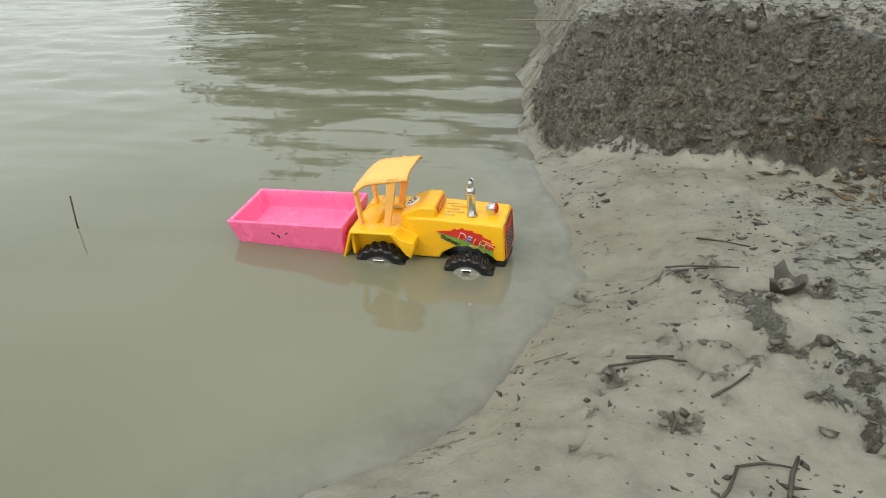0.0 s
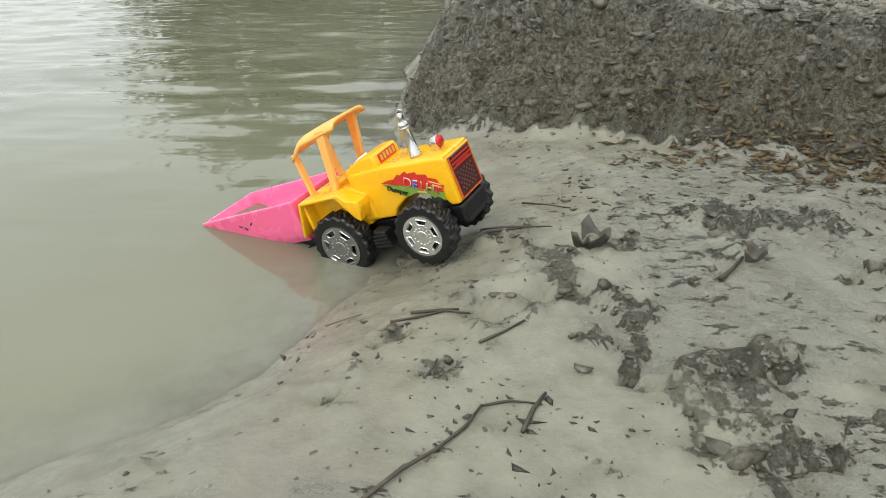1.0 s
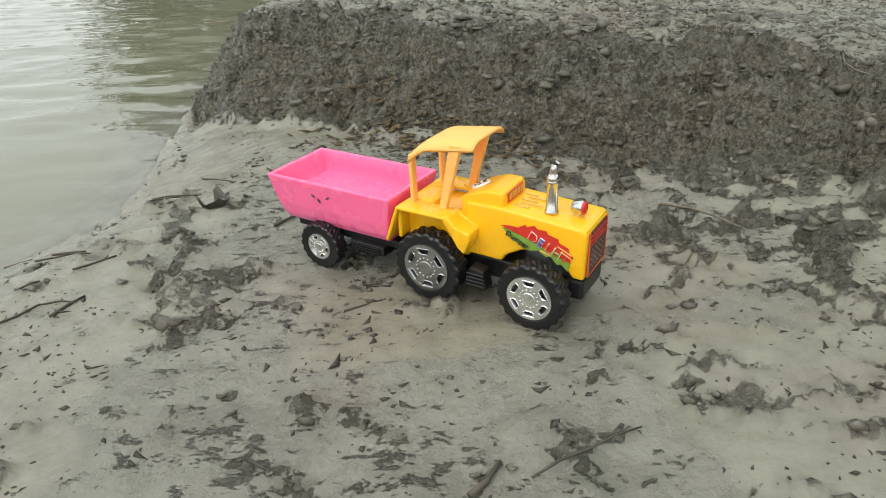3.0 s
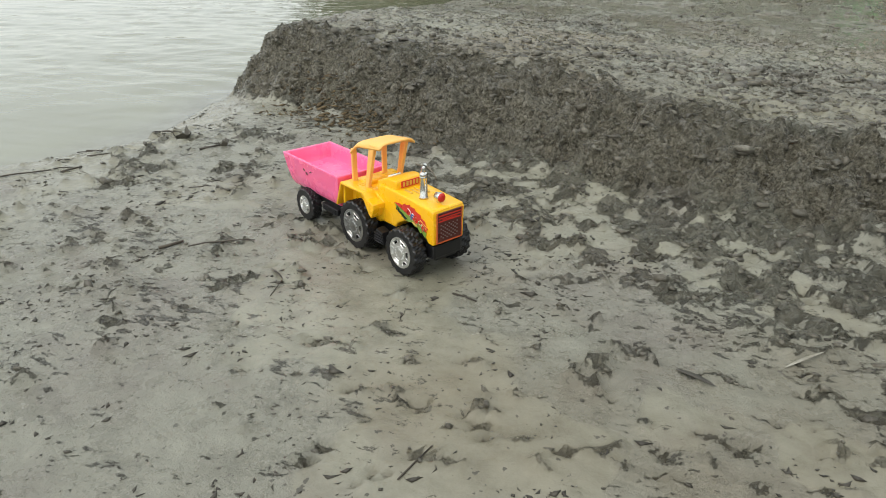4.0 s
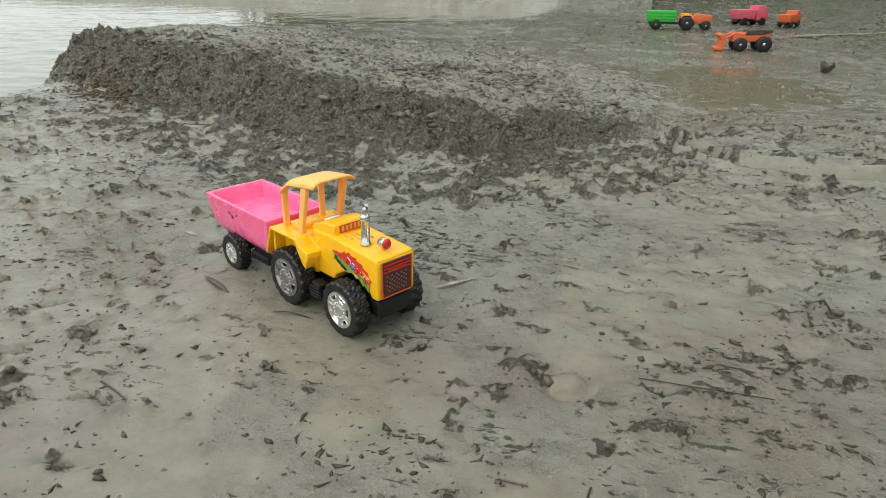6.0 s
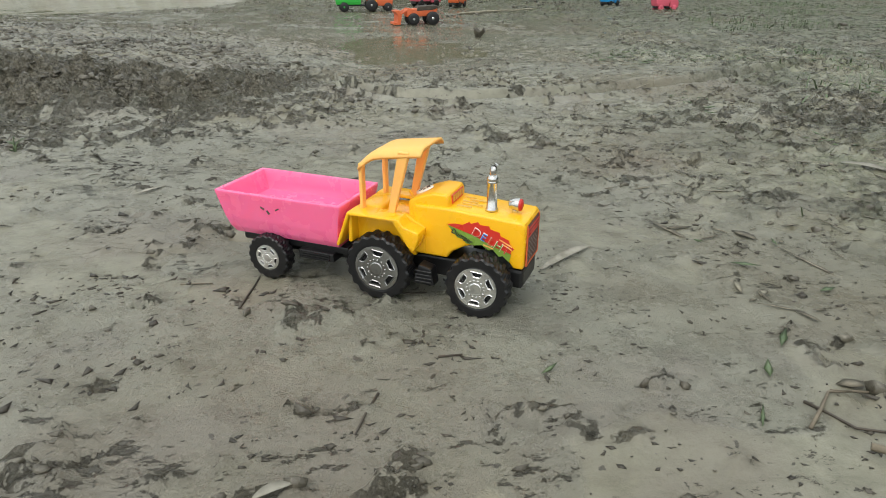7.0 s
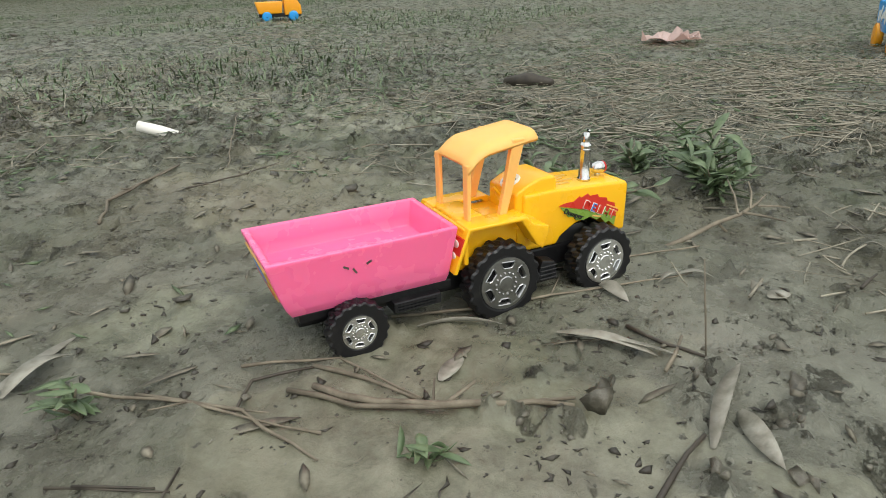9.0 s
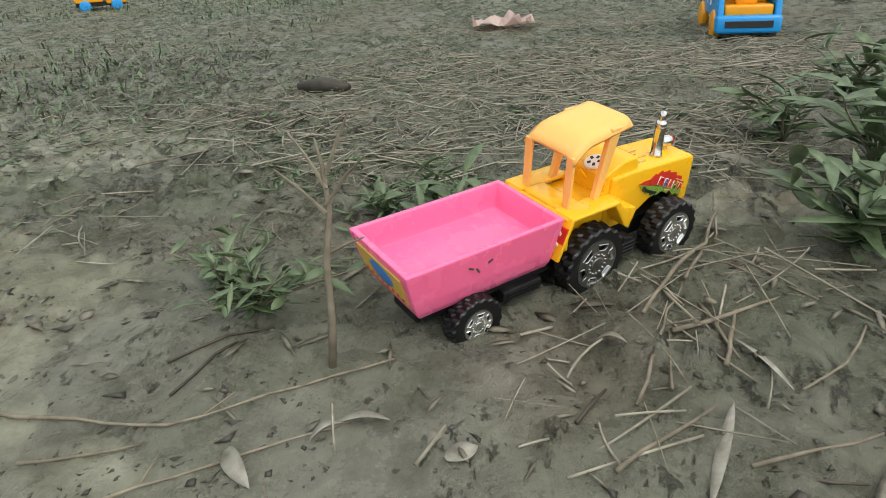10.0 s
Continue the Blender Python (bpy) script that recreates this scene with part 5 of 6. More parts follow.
def crumpled_paper():
    bm = bmesh.new()
    rng = random.Random(5)
    n = 8
    g = [[bm.verts.new((4.8 + 0.12 * i / n + rng.gauss(0, 0.006), 0.12 + 0.17 * j / n + rng.gauss(0, 0.006), ground_z(4.86, 0.2) + 0.004 + abs(rng.gauss(0.012, 0.012)))) for j in range(n + 1)] for i in range(n + 1)]
    for i in range(n):
        for j in range(n):
            bm.faces.new((g[i][j], g[i + 1][j], g[i + 1][j + 1], g[i][j + 1]))
    r = bmesh.ops.solidify(bm, geom=bm.faces[:], thickness=0.0012)
    tagged(part("crumpled_paper", bm, M["pale_pink"]), "crumpled pale pink paper lying among straw", "paper")


def white_tube():
    bm = bmesh.new()
    rod(bm, [(x, y, settle(3.3, 0.77) + 0.012 + 0.35 * (y - 0.77)) for x, y in ((3.283, 0.8), (3.3, 0.77), (3.318, 0.738))], [0.009, 0.01, 0.008], 12)
    tube = part("broken_stalk", bm, M["paper_white"], smooth=True)
    tagged(tube, "whitish broken stalk piece lying on clods", "stalk")


def dark_log():
    bm = bmesh.new()
    rod(bm, [(3.97, 0.41, settle(3.97, 0.41) + 0.008), (3.96, 0.35, settle(3.96, 0.35) + 0.016), (3.945, 0.29, settle(3.945, 0.29) + 0.008)], [0.01, 0.018, 0.008], 9)
    tagged(part("bark_piece", bm, M["dark_wood"], smooth=True), "dark curved piece of bark on mud", "bark")


STICK = (3.108, -0.098)


def standing_stick():
    """A forked dead stalk; the trailer presses it down and it springs up again behind."""
    st = new("standing_stick")
    tagged(st, "thin brown forked stick standing upright in mud", "stick")
    bm = bmesh.new()
    rod(bm, [(0, 0, 0), (0.001, 0.002, 0.04), (-0.002, 0.003, 0.08), (0.002, 0.007, 0.115), (-0.001, 0.009, 0.14), (-0.004, 0.014, 0.158)], [0.0029, 0.0026, 0.0023, 0.0019, 0.0014, 0.0007], 7)
    part("stalk", bm, M["wood"], st, smooth=True)
    for z, dx, dy, dz in ((0.112, -0.02, 0.035, 0.022), (0.128, -0.012, 0.03, 0.03), (0.118, 0.014, -0.022, 0.034), (0.138, 0.012, -0.006, 0.038), (0.085, 0.02, -0.012, 0.012)):
        bm = bmesh.new()
        rod(bm, [(0, 0.006, z), (0.55 * dx, 0.006 + 0.5 * dy, z + 0.6 * dz), (dx, 0.006 + dy, z + dz)], [0.0015, 0.0011, 0.0006], 5)
        part("shoot", bm, M["wood"], st)
    return st


def tree_prototype(seed):
    rng = random.Random(seed)
    tree = new("tree")
    tagged(tree, "tall dark leafy tree beyond the far shore", "tree", group="trees round the pond")
    bm = bmesh.new()
    rod(bm, [(0, 0, -0.6), (0.1, 0, 2.0), (0.0, 0.2, 4.5), (0.2, 0.1, 8.0)], [0.28, 0.22, 0.15, 0.05], 9)
    tips = []
    for k in range(11):
        z, a = rng.uniform(1.6, 6.5), rng.uniform(0, 6.28)
        ln = rng.uniform(1.6, 3.0) * (1.1 - z / 12)
        p = Vector((0.05, 0.1, z))
        q = p + Vector((math.cos(a) * ln, math.sin(a) * ln, ln * rng.uniform(0.25, 0.8)))
        rod(bm, [p, p.lerp(q, 0.5) + Vector((0, 0, 0.2)), q], [0.09, 0.06, 0.02], 6)
        tips += [q, p.lerp(q, 0.6)]
    tips += [Vector((0.2, 0.1, 8.2)), Vector((0.1, 0.3, 7.0))]
    tips += [Vector((rng.uniform(-2.2, 2.2), rng.uniform(-2.2, 2.2), rng.uniform(0.3, 2.2))) for _ in range(14)]
    part("trunk", bm, M["bark"], tree, smooth=True)
    nrg = np.random.default_rng(seed)
    verts, faces, at = [], [], 0
    for p in tips:
        for _ in range(110):
            c = np.array(p) + nrg.normal(0, 1, 3) * (0.75, 0.75, 0.6)
            u = nrg.normal(0, 1, 3)
            u /= np.linalg.norm(u)
            w = np.cross(u, nrg.normal(0, 1, 3))
            w /= np.linalg.norm(w)
            s = nrg.uniform(0.12, 0.3)
            verts += [c - u * s, c + w * 0.45 * s, c + u * s, c - w * 0.45 * s]
            faces.append((at, at + 1, at + 2, at + 3))
            at += 4
    crown = from_arrays("crown", np.array(verts), np.array(faces), M["crown"])
    crown.parent = tree
    return tree


def build_trees():
    protos = [tree_prototype(s) for s in (1, 2, 3)]
    rng = random.Random(9)
    k = 0
    for az in range(-23, 118, 5):
        d = rng.uniform(17, 22)
        a = radians(az + rng.uniform(-1.2, 1.2))
        x, y = 0.8 + d * math.sin(a), 1.0 + d * math.cos(a)
        m = pose(x, y, ground_z(x, y), 0, 0, rng.uniform(0, 360))
        if k < 3:
            protos[k].matrix_world = m @ Matrix.Diagonal((0.8, 0.8, 0.72, 1))
        else:
            copy_thing(protos[k % 3], m)
        k += 1


cupped_leaf(0.315, 1.535, 0.021)
cupped_leaf(0.437, 1.50, 0.012)
cupped_leaf(2.61, 3.0, 0.035)
# twigs at the water's edge
twig(((0.180, 1.249), (0.212, 1.284), (0.235, 1.323)), 0.0016, 'dark_wood')
twig(((0.235, 1.323), (0.251, 1.326), (0.269, 1.322)), 0.0011, 'dark_wood')
twig(((0.257, 1.301), (0.272, 1.334)), 0.002, 'dark_wood')
twig(((0.200, 1.342), (0.206, 1.369)), 0.0012, 'dark_wood')
twig(((0.232, 1.382), (0.262, 1.410)), 0.0013, 'dark_wood')
twig(((0.167, 1.420), (0.206, 1.431), (0.223, 1.427)), 0.0013, 'dark_wood')
twig(((0.231, 1.555), (0.281, 1.575)), 0.0012, 'dark_wood')
twig(((0.180, 1.431), (0.216, 1.433)), 0.0018, 'dark_wood')
twig(((0.264, 1.632), (0.310, 1.614)), 0.0012, 'dark_wood')
twig(((0.226, 1.569), (0.290, 1.567)), 0.0012, 'dark_wood')
twig(((0.113, 1.441), (0.139, 1.452)), 0.0011, 'wood')
twig(((0.519, 1.353), (0.545, 1.345)), 0.0012, 'dark_wood')
twig(((0.510, 1.307), (0.540, 1.324)), 0.0012, 'dark_wood')
# bits on the open mud
twig(((0.655, 1.123), (0.691, 1.146), (0.725, 1.166)), 0.0013, 'dark_wood')
twig(((0.816, 1.504), (0.845, 1.487), (0.877, 1.439)), 0.002, 'wood')
twig(((0.616, 1.113), (0.637, 1.131)), 0.003, 'dark_wood')
twig(((0.481, 1.137), (0.515, 1.118)), 0.0014, 'dark_wood')
twig(((0.405, 1.469), (0.431, 1.499)), 0.0025, 'dark_wood')
twig(((0.890, 1.214), (0.916, 1.190)), 0.0012, 'dark_wood')
twig(((1.010, 1.123), (1.038, 1.115)), 0.0012, 'dark_wood')
twig(((0.812, 1.087), (0.821, 1.050)), 0.0009, 'dark_wood')
fallen_leaf(0.784, 1.111, 0.812, 1.091, 0.007, 'dark_leaf', 0.3)
fallen_leaf(1.159, 1.222, 1.173, 1.196, 0.007, 'dry_leaf', 0.3)
twig(((1.060, 0.848), (1.070, 0.888)), 0.0012, 'dark_wood')
twig(((1.023, 0.765), (1.035, 0.796)), 0.0022, 'dark_wood')
twig(((1.023, 0.688), (1.038, 0.707)), 0.0024, 'dark_wood')
twig(((1.352, 0.862), (1.368, 0.845)), 0.0014, 'dark_wood')
fallen_leaf(1.343, 1.089, 1.379, 1.118, 0.005, 'dry_leaf', 0.3)
fallen_leaf(1.395, 0.913, 1.419, 0.907, 0.01, 'dry_leaf', 0.3)
fallen_leaf(1.249, 1.051, 1.283, 1.037, 0.008, 'dark_leaf', 0.3)
fallen_leaf(1.509, 0.794, 1.543, 0.776, 0.009, 'dark_leaf', 0.3)
fallen_leaf(1.620, 0.747, 1.667, 0.745, 0.007, 'dark_leaf', 0.3)
fallen_leaf(1.767, 0.853, 1.806, 0.887, 0.008, 'dry_leaf', 0.3)
fallen_leaf(1.680, 0.945, 1.697, 0.949, 0.004, 'dry_leaf', 0.3)
fallen_leaf(1.364, 0.758, 1.373, 0.771, 0.006, 'dry_leaf', 0.3)
fallen_leaf(1.457, 0.706, 1.467, 0.717, 0.006, 'dry_leaf', 0.3)
twig(((1.991, 0.734), (2.103, 0.736)), 0.0008, 'dark_wood')
twig(((1.950, 0.520), (1.961, 0.586)), 0.0016, 'dark_wood')
twig(((1.887, 0.575), (1.919, 0.572)), 0.0011, 'wood')
twig(((1.541, 0.591), (1.578, 0.576)), 0.0012, 'dark_wood')
fallen_leaf(1.896, 0.962, 1.920, 0.951, 0.005, 'dry_leaf', 0.3)
fallen_leaf(1.507, 0.795, 1.554, 0.770, 0.008, 'dark_leaf', 0.3)
# the long branch and the litter round it
twig(((2.371, 0.269), (2.451, 0.218), (2.515, 0.187), (2.593, 0.158)), 0.0036, 'wood')
twig(((2.615, 0.277), (2.615, 0.228), (2.600, 0.174), (2.595, 0.125)), 0.0026, 'wood')
twig(((2.607, 0.266), (2.567, 0.223), (2.544, 0.191)), 0.0014, 'wood')
fallen_leaf(2.700, 0.235, 2.782, 0.259, 0.014, 'dry_leaf', 0.3)
twig(((2.250, 0.230), (2.316, 0.204), (2.383, 0.176)), 0.0013, 'dark_wood')
twig(((2.418, 0.183), (2.406, 0.128)), 0.0017, 'wood')
twig(((2.148, 0.231), (2.180, 0.219), (2.204, 0.215)), 0.0008, 'dark_wood')
fallen_leaf(2.209, 0.181, 2.231, 0.168, 0.014, 'dark_leaf', 0.6)
fallen_leaf(2.230, 0.164, 2.285, 0.124, 0.008, 'dry_leaf', 0.3)
twig(((2.168, 0.153), (2.192, 0.132), (2.215, 0.108)), 0.0018, 'wood')
twig(((2.184, 0.183), (2.180, 0.156)), 0.0014, 'dark_wood')
twig(((2.309, 0.118), (2.308, 0.093), (2.307, 0.066)), 0.0034, 'dark_wood')
twig(((2.290, 0.109), (2.331, 0.121), (2.359, 0.101)), 0.0013, 'dark_wood')
fallen_leaf(2.329, 0.084, 2.351, 0.085, 0.012, 'dry_leaf', 0.3)
fallen_leaf(2.409, 0.108, 2.414, 0.099, 0.009, 'dry_leaf', 0.3)
fallen_leaf(1.993, 0.277, 2.016, 0.283, 0.009, 'dry_leaf', 0.3)
fallen_leaf(2.819, 0.912, 2.861, 0.842, 0.02, 'dry_leaf', 0.3)
twig(((3.021, 0.530), (3.087, 0.545), (3.158, 0.565)), 0.002, 'wood')
fallen_leaf(2.747, 0.561, 2.746, 0.530, 0.012, 'dry_leaf', 0.3)
twig(((2.068, 0.376), (2.051, 0.332)), 0.0014, 'dark_wood')
twig(((2.348, 0.296), (2.386, 0.333), (2.417, 0.329), (2.448, 0.329)), 0.0016, 'wood')
twig(((2.363, 0.326), (2.380, 0.294), (2.436, 0.275)), 0.0016, 'dark_wood')
fallen_leaf(2.421, 0.288, 2.438, 0.272, 0.008, 'dry_leaf', 0.3)
twig(((2.115, 0.417), (2.136, 0.420)), 0.0012, 'dark_wood')
twig(((2.079, 0.532), (2.120, 0.530)), 0.001, 'dark_wood')
twig(((2.608, 0.457), (2.642, 0.437)), 0.0014, 'dark_wood')
twig(((2.632, 0.382), (2.637, 0.342)), 0.0014, 'wood')
twig(((2.701, 0.304), (2.725, 0.251)), 0.0016, 'wood')
fallen_leaf(2.412, 0.120, 2.450, 0.111, 0.012, 'dark_leaf', 0.8)
twig(((2.725, 0.208), (2.755, 0.114), (2.766, 0.020)), 0.0016, 'wood')
twig(((2.800, 0.110), (2.839, 0.058), (2.825, -0.016)), 0.0016, 'wood')
twig(((2.609, 0.060), (2.592, 0.000), (2.575, -0.042)), 0.0015, 'wood')
twig(((2.312, 0.122), (2.343, 0.113), (2.358, 0.100)), 0.0012, 'dark_wood')
fallen_leaf(2.239, 0.569, 2.310, 0.620, 0.012, 'dry_leaf', 0.3)
twig(((2.249, 0.235), (2.313, 0.201), (2.383, 0.174)), 0.0013, 'wood')
fallen_leaf(2.676, -0.025, 2.725, -0.028, 0.008, 'dry_leaf', 0.3)
fallen_leaf(2.680, -0.047, 2.697, -0.071, 0.008, 'dry_leaf', 0.3)
# the littered strip by the weeds
fallen_leaf(2.520, 0.007, 2.535, -0.013, 0.013, 'dry_leaf', 0.3)
fallen_leaf(2.534, -0.014, 2.556, -0.041, 0.01, 'dry_leaf', 0.3)
fallen_leaf(2.665, -0.020, 2.721, -0.017, 0.009, 'dry_leaf', 0.3)
fallen_leaf(2.671, -0.039, 2.690, -0.064, 0.007, 'dry_leaf', 0.3)
fallen_leaf(2.653, -0.185, 2.659, -0.206, 0.009, 'dry_leaf', 0.3)
fallen_leaf(2.555, -0.124, 2.588, -0.152, 0.018, 'dry_leaf', 0.3)
fallen_leaf(2.498, -0.072, 2.526, -0.063, 0.014, 'dry_leaf', 0.3)
fallen_leaf(2.523, -0.101, 2.533, -0.104, 0.01, 'dry_leaf', 0.3)
twig(((2.605, 0.060), (2.586, 0.005), (2.574, -0.032)), 0.0018, 'wood')
twig(((2.626, 0.015), (2.620, -0.023)), 0.0016, 'wood')
twig(((2.625, 0.044), (2.672, 0.052), (2.709, 0.072)), 0.0014, 'dark_wood')
twig(((2.660, -0.045), (2.652, -0.065), (2.636, -0.118)), 0.0018, 'dark_wood')
twig(((2.661, -0.130), (2.677, -0.160), (2.699, -0.184)), 0.0016, 'wood')
twig(((2.795, 0.065), (2.799, 0.016), (2.815, -0.033), (2.858, -0.108)), 0.0024, 'wood')
twig(((2.666, 0.124), (2.694, 0.063)), 0.0012, 'dark_wood')
twig(((2.443, 0.088), (2.472, 0.102), (2.510, 0.106)), 0.0014, 'wood')
twig(((2.430, 0.029), (2.467, 0.039)), 0.0014, 'wood')
twig(((2.428, 0.054), (2.448, 0.081)), 0.0012, 'dark_wood')
twig(((2.597, -0.067), (2.612, -0.090)), 0.0022, 'dark_wood')
fallen_leaf(2.898, 0.030, 2.929, -0.026, 0.012, 'dry_leaf', 0.3)
fallen_leaf(2.936, -0.070, 2.936, -0.153, 0.016, 'dry_leaf', 0.3)
twig(((2.902, 0.056), (2.968, -0.029), (3.066, -0.140)), 0.0016, 'wood')
twig(((3.012, 0.094), (3.028, -0.027), (3.127, -0.134)), 0.0016, 'wood')
twig(((2.747, 0.153), (2.763, 0.075), (2.747, 0.007)), 0.0018, 'wood')
twig(((2.801, 0.052), (2.807, 0.001), (2.816, -0.034), (2.853, -0.105)), 0.0034, 'wood')
twig(((2.821, 0.064), (2.824, 0.025), (2.823, -0.012)), 0.002, 'wood')
twig(((2.947, 0.455), (3.004, 0.515), (3.154, 0.559)), 0.0026, 'wood')
fallen_leaf(2.705, 0.227, 2.762, 0.237, 0.02, 'dry_leaf', 0.3)
fallen_leaf(2.846, -0.185, 2.941, -0.189, 0.016, 'dry_leaf', 0.3)
fallen_leaf(2.892, -0.194, 2.841, -0.220, 0.017, 'dry_leaf', 0.3)
twig(((2.795, -0.166), (2.856, -0.181)), 0.0022, 'dark_wood')
fallen_leaf(2.935, -0.066, 2.932, -0.139, 0.014, 'dry_leaf', 0.3)
twig(((2.964, -0.110), (2.951, -0.141), (2.941, -0.170)), 0.002, 'dark_wood')
twig(((2.916, -0.147), (2.963, -0.149)), 0.0018, 'wood')
twig(((2.760, 0.081), (2.791, 0.096), (2.821, 0.064)), 0.0016, 'dark_wood')
fallen_leaf(2.847, -0.017, 2.878, -0.018, 0.018, 'dry_leaf', 0.3)
twig(((3.168, 0.482), (3.334, 0.618)), 0.0016, 'wood', lift=0.03)
twig(((3.088, 0.475), (3.154, 0.443), (3.213, 0.430)), 0.0016, 'dark_wood')
twig(((2.673, 0.112), (2.691, 0.070)), 0.0012, 'dark_wood')
twig(((3.305, 0.376), (3.352, 0.367), (3.370, 0.348)), 0.0014, 'wood')
twig(((3.490, 0.174), (3.457, 0.108), (3.442, 0.078)), 0.0014, 'wood')
twig(((3.497, 0.382), (3.554, 0.313)), 0.0014, 'wood')
twig(((3.200, 1.064), (3.840, 1.996)), 0.0012, 'dark_wood')
twig(((3.729, 0.362), (3.786, 0.201), (3.951, 0.052)), 0.002, 'wood')
twig(((4.407, 0.023), (4.272, -0.053), (4.229, -0.172), (4.361, -0.303)), 0.0026, 'wood')
twig(((3.544, 0.032), (3.628, 0.023), (3.733, -0.012)), 0.002, 'wood')
twig(((3.286, -0.321), (3.381, -0.342), (3.493, -0.349)), 0.002, 'wood')
twig(((3.225, -0.290), (3.294, -0.312), (3.355, -0.337), (3.423, -0.350)), 0.0024, 'wood')
twig(((3.119, -0.296), (3.229, -0.310), (3.281, -0.319)), 0.0018, 'wood')
twig(((3.059, -0.287), (3.095, -0.313), (3.132, -0.342)), 0.002, 'wood')
fallen_leaf(3.055, -0.336, 3.135, -0.350, 0.011, 'dry_leaf', 0.3)
fallen_leaf(3.205, -0.354, 3.157, -0.385, 0.01, 'dry_leaf', 0.3)
twig(((3.160, -0.390), (3.198, -0.421), (3.241, -0.441)), 0.0014, 'wood')
twig(((3.210, -0.314), (3.245, -0.356), (3.285, -0.398)), 0.0022, 'wood')
twig(((3.261, -0.333), (3.182, -0.356)), 0.0018, 'wood')
twig(((3.173, -0.346), (3.254, -0.359)), 0.0022, 'wood')
twig(((3.138, -0.315), (3.206, -0.312)), 0.0014, 'wood')
twig(((3.328, -0.293), (3.325, -0.356), (3.276, -0.416)), 0.0014, 'wood')
fallen_leaf(3.042, -0.117, 3.057, -0.132, 0.01, 'dry_leaf', 0.3)
fallen_leaf(3.057, -0.128, 3.070, -0.156, 0.01, 'dry_leaf', 0.3)
twig(((2.979, 0.037), (2.995, 0.004), (3.011, -0.023)), 0.0014, 'wood')
fallen_leaf(3.052, -0.187, 3.065, -0.190, 0.012, 'dry_leaf', 0.3)
fallen_leaf(3.046, -0.199, 3.061, -0.213, 0.02, 'dry_leaf', 0.3)
twig(((3.098, -0.263), (3.136, -0.275)), 0.0018, 'dark_wood')
twig(((3.468, 0.380), (3.547, 0.320)), 0.0016, 'wood')
twig(((3.711, 0.361), (3.734, 0.258)), 0.0018, 'wood')
twig(((3.666, 0.063), (3.694, 0.088), (3.777, 0.121)), 0.0016, 'wood', lift=0.02)
twig(((3.055, -0.007), (3.105, -0.006), (3.125, -0.012)), 0.0016, 'dark_wood')
twig(((3.087, 0.023), (3.130, 0.001), (3.149, -0.026)), 0.0014, 'dark_wood')
fallen_leaf(3.023, -0.073, 3.000, -0.103, 0.016, 'dry_leaf', 0.3)
twig(((3.086, -0.356), (3.127, -0.427)), 0.0016, 'wood')
twig(((3.082, -0.374), (3.088, -0.411)), 0.0014, 'dark_wood')
twig(((4.188, 0.417), (4.408, 0.412)), 0.002, 'wood')
twig(((3.510, 0.195), (3.467, 0.117)), 0.002, 'wood', lift=0.03)
twig(((4.038, -0.119), (4.004, -0.307), (4.109, -0.431)), 0.0018, 'wood')
twig(((3.814, -0.349), (3.974, -0.463), (3.940, -0.531)), 0.002, 'wood')
twig(((3.670, -0.353), (3.855, -0.413), (4.112, -0.478)), 0.0018, 'wood', lift=0.02)
twig(((3.572, -0.182), (3.637, -0.215), (3.689, -0.304)), 0.0018, 'wood')
twig(((3.582, -0.375), (3.822, -0.418)), 0.0016, 'wood', lift=0.02)
fallen_leaf(3.627, -0.355, 3.591, -0.399, 0.016, 'dry_leaf', 0.3)
fallen_leaf(3.537, -0.319, 3.522, -0.360, 0.012, 'dry_leaf', 0.3)
fallen_leaf(3.186, -0.262, 3.185, -0.285, 0.014, 'dry_leaf', 0.3)
twig(((0.165, 2.221), (0.022, 2.337)), 0.0022, "wood", label="pale straw jutting from the bank over water", z_ends=(0.1, 0.08))
twig(((1.08, 1.648), (1.07, 1.69), (1.09, 1.74)), 0.0012, "wood")
twig(((1.156, 1.638), (1.209, 1.633)), 0.0012, "wood")
twig(((1.70, 1.53), (1.71, 1.58)), 0.002, "wood")
# a thin stick that pokes out of the pond
twig(((-0.418, 1.634), (-0.43, 1.645)), 0.0016, "dark_wood", label="thin reddish stick poking out of the water", z_ends=(-0.06, -0.005))
weed(2.573, 0.093, 0.10, 4, 5, 31, 0.03, 0.8)
weed(2.647, -0.103, 0.075, 2, 5, 32, 0.03, 0.4)
weed(2.472, -0.014, 0.03, 2, 4, 33, 0.022, 0.6, "small green seedling sprouting from mud")
weed(3.34, -0.10, 0.06, 10, 8, 34, 0.034, 1.2)
weed(3.29, -0.13, 0.05, 9, 7, 47, 0.03, 1.2)
weed(3.40, -0.47, 0.09, 10, 9, 35, 0.05, 1.1, "dense green weed with broad pointed leaves")
weed(3.60, -0.52, 0.13, 11, 9, 36, 0.055, 1.0, "dense green weed with broad pointed leaves")
weed(3.30, -0.58, 0.10, 8, 8, 37, 0.05, 1.0, "dense green weed with broad pointed leaves")
weed(3.78, -0.62, 0.14, 9, 9, 42, 0.055, 1.0, "dense green weed with broad pointed leaves")
weed(3.72, -0.44, 0.09, 8, 8, 44, 0.045, 1.1)
weed(3.98, -0.56, 0.1, 8, 8, 45, 0.05, 1.1)
weed(3.52, -0.66, 0.1, 8, 8, 46, 0.05, 1.1)
weed(3.165, -0.005, 0.055, 13, 9, 38, 0.022, 1.5, "low tangled weed with small muddy green leaves")
weed(3.2, 0.05, 0.05, 10, 8, 48, 0.02, 1.5, "low tangled weed with small muddy green leaves")
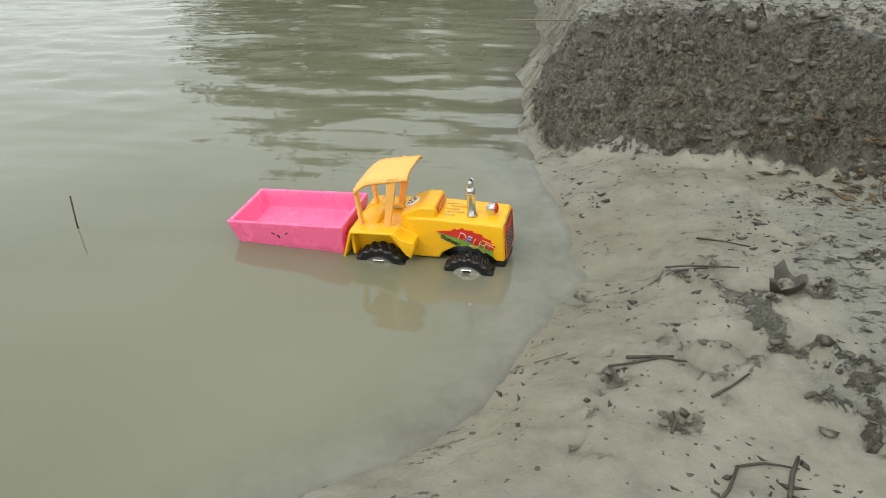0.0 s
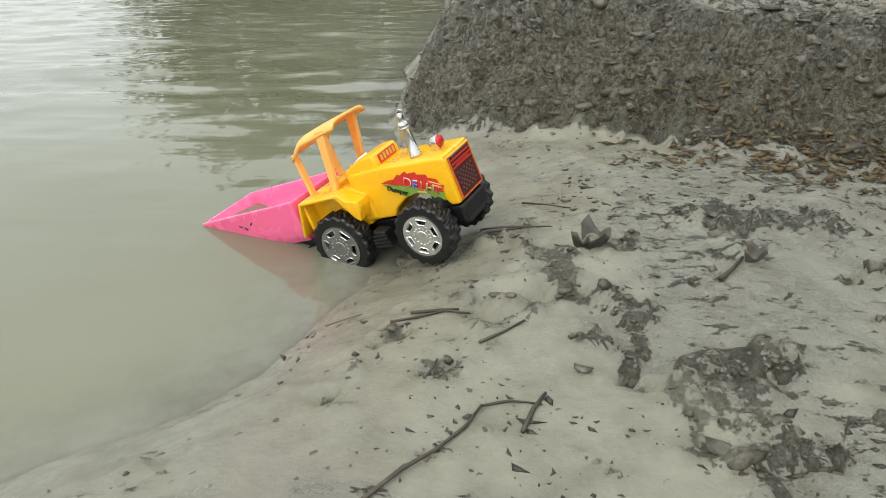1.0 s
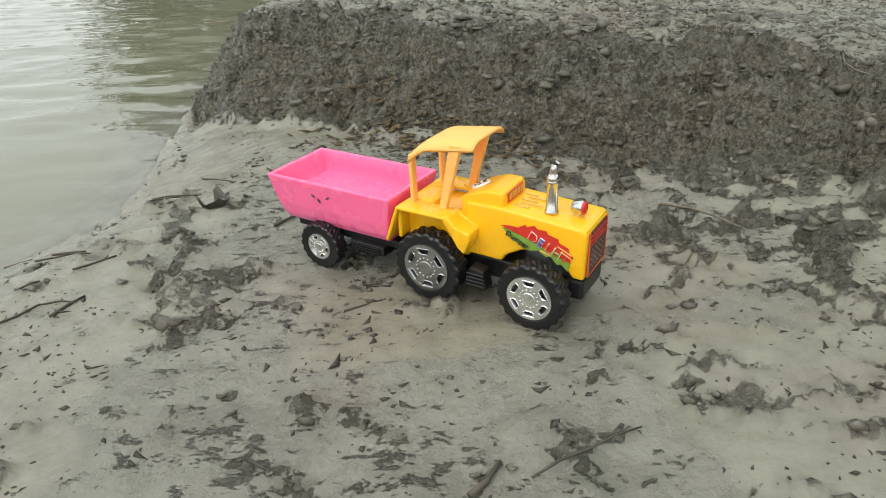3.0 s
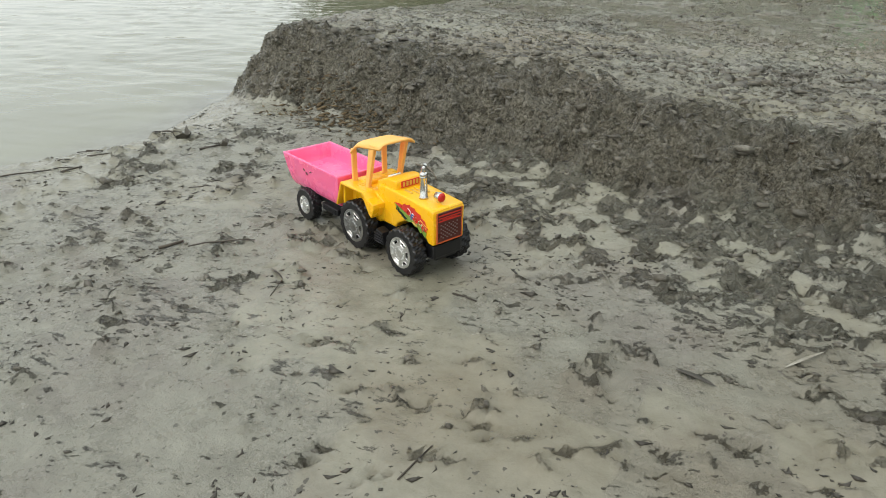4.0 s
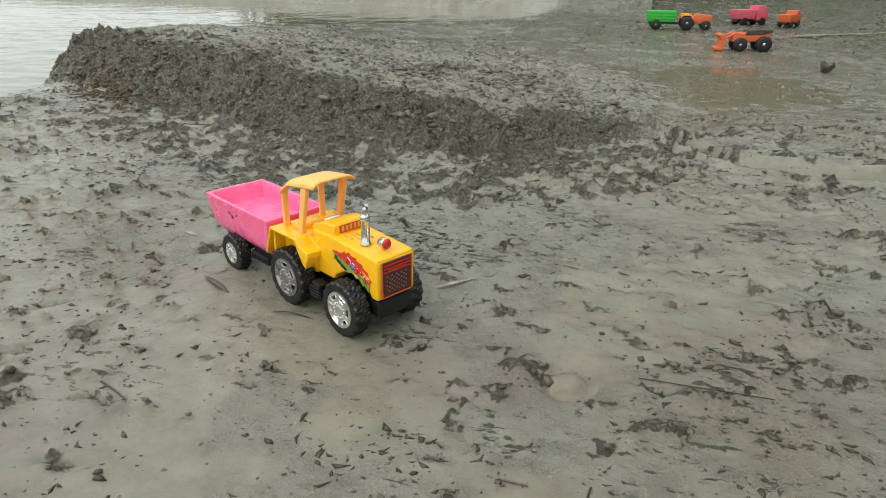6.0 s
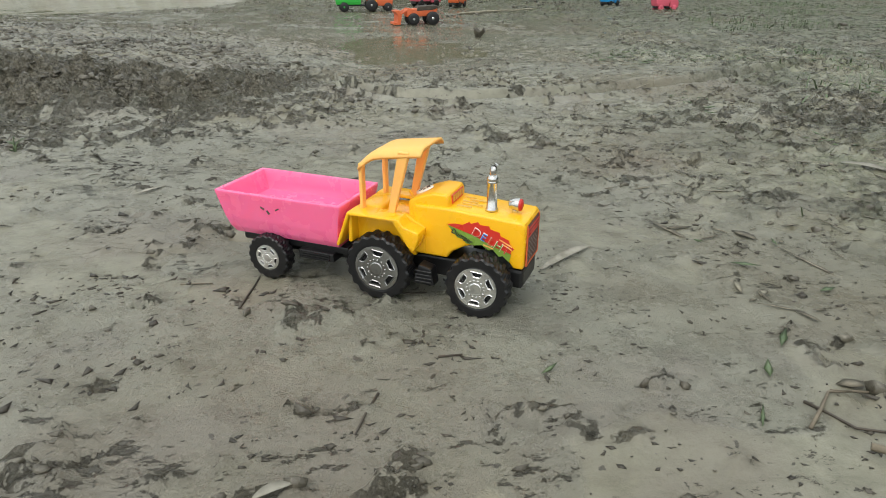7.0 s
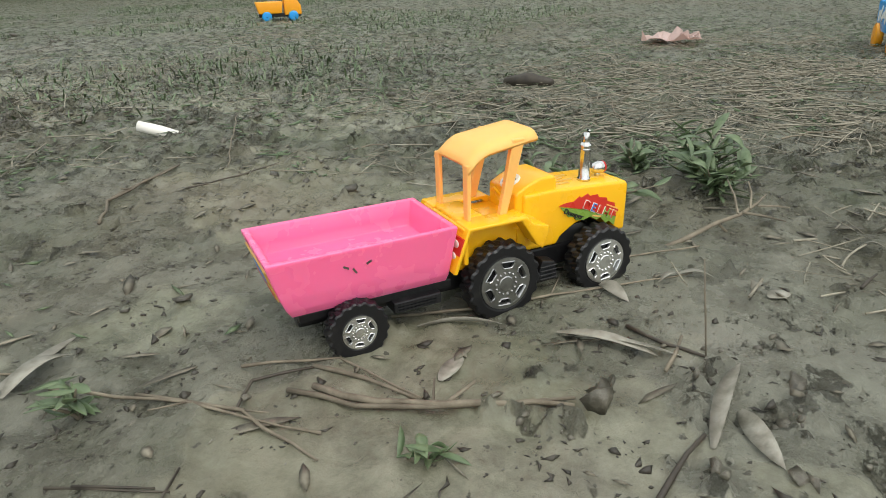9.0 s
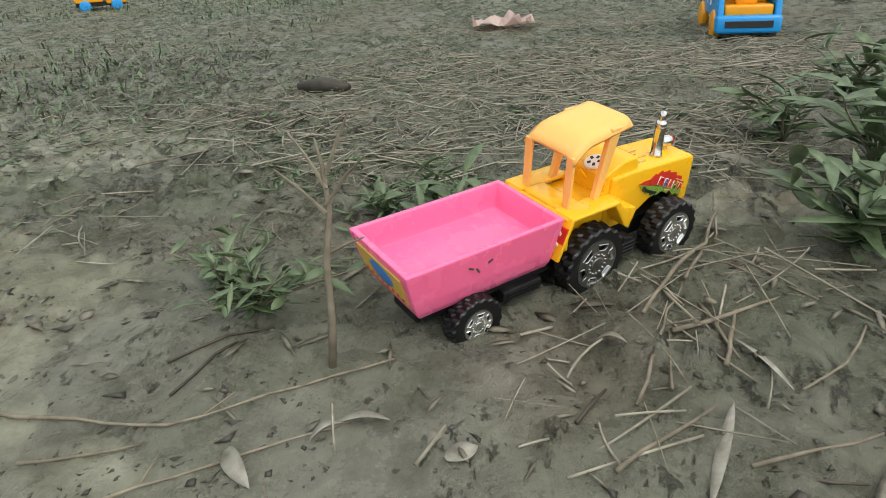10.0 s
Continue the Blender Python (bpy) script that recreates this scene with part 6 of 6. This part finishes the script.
weed(3.38, -0.02, 0.04, 7, 7, 39, 0.03, 1.1)
weed(2.72, 0.17, 0.04, 4, 5, 40, 0.022, 0.8)
weed(2.78, -0.046, 0.02, 3, 5, 41, 0.02, 1.4, "small green seedling sprouting from mud")
weed(1.516, 1.104, 0.03, 3, 3, 43, 0.014, 0.5, "small green seedling sprouting from mud")
stick = standing_stick()
twig(((2.75, 4.38), (3.0, 4.6), (3.35, 4.86)), 0.011, "straw", label="long pale bare pole lying on the far mud")
twig(((2.939, -0.169), (2.945, -0.16)), 0.0008, "wood", label="thin dry stem standing upright in mud", z_ends=(-0.01, 0.07))
white_tube()
dark_log()
crumpled_paper()
green_trailer()
red_loader()
small_truck("toy_truck", 2.62, 5.35, 30, M["rose"], M["rose"], M["tyre"], "rose-red plastic toy truck on the far mud")
small_truck("toy_truck", 2.85, 5.2, 60, M["vermilion"], M["vermilion"], M["tyre"], "orange-red plastic toy truck on the far mud", 0.8)
small_truck("toy_truck", 5.8, 2.65, -45, M["amber"], M["amber"], M["blue"], "yellow toy truck with pale blue wheels", 1.1)
small_truck("toy_truck", 4.35, 4.95, 10, M["rose"], M["rose"], M["rose"], "pink plastic toy truck among far weeds", 0.8)
small_truck("toy_truck", 4.1, 5.4, 40, M["blue"], M["blue"], M["tyre"], "blue plastic toy truck among far weeds", 0.8)
blue_truck()
build_trees()
scatter_flecks()
scatter_straw()
scatter_grass()
scatter_brown_debris()
scatter_leaf_litter()
scatter_green_litter()
scatter_lumps()


# ---- what moves ----
TRACTOR = [
    (0.0, -0.162, 1.666, -0.092, 5, -3.6, -7), (0.5, -0.062, 1.672, -0.101, 3, -14.6, -18.2), (1.0, 0.025, 1.650, -0.093, 6, -20.8, -24.5),
    (1.5, 0.130, 1.602, -0.045, 4.5, -15.6, -25.5), (1.8, 0.176, 1.583, -0.028, 4.2, -12.0, -25.4), (2.0, 0.218, 1.565, -0.012, 4, -6.2, -25.4), (2.2, 0.264, 1.542, -0.002, 3, -1.5, -26.6),
    (3.3, 0.576, 1.385, 0.001, 0, 0.6, -28.4), (3.5, 0.623, 1.367, 0.001, 0, 0.8, -28.4), (4.0, 0.773, 1.288, 0.001, -1, 0.7, -29.4),
    (4.5, 0.925, 1.200, 0.001, -1.5, 0.7, -30.4), (5.0, 1.151, 1.077, 0.001, -0.5, 0.5, -29.3), (5.5, 1.354, 0.975, -0.003, 1, 0.5, -28),
    (6.0, 1.541, 0.870, -0.001, 0.5, 0.3, -29.2), (6.2, 1.632, 0.828, -0.001, 0.5, 1.0, -28.9), (7.3, 2.142, 0.525, -0.002, 1, -0.3, -29.6),
    (7.5, 2.249, 0.459, -0.001, -0.5, -0.1, -30.5), (8.0, 2.479, 0.314, 0.003, -2, -0.2, -31.2), (8.5, 2.710, 0.205, 0.0, 0, 1.0, -35.8),
    (9.0, 2.877, 0.083, -0.006, 0.4, 0.0, -35.7), (9.5, 3.026, -0.021, -0.004, -0.4, 1.0, -36.9), (10.0, 3.206, -0.145, -0.008, 8.0, -1.8, -37.5),
]


def motions():
    # the stick lies under the passing trailer, then springs upright
    z = ground_z(*STICK) - 0.006
    walk(stick, [(t, pose(*STICK, z, 0, lean, -37)) for t, lean in ((0.0, 82), (9.72, 82), (9.82, 55), (9.92, 18), (10.0, 7))])
    walk(tractor, [(t, pose(*p)) for t, *p in TRACTOR])
    # the wheels turn with the ground that the toy has covered
    ts = [r[0] for r in TRACTOR]
    gone = np.concatenate([[0], np.cumsum([math.dist(a[1:4], b[1:4]) for a, b in zip(TRACTOR, TRACTOR[1:])])])
    for wheel, spot, radius in tractor_wheels:
        rows = []
        for k in range(101):
            t = k * 0.1
            rows.append((t, pose(*spot, 0, math.degrees(float(np.interp(t, ts, gone)) / radius) % 360, 0)))
        walk(wheel, rows)


motions()
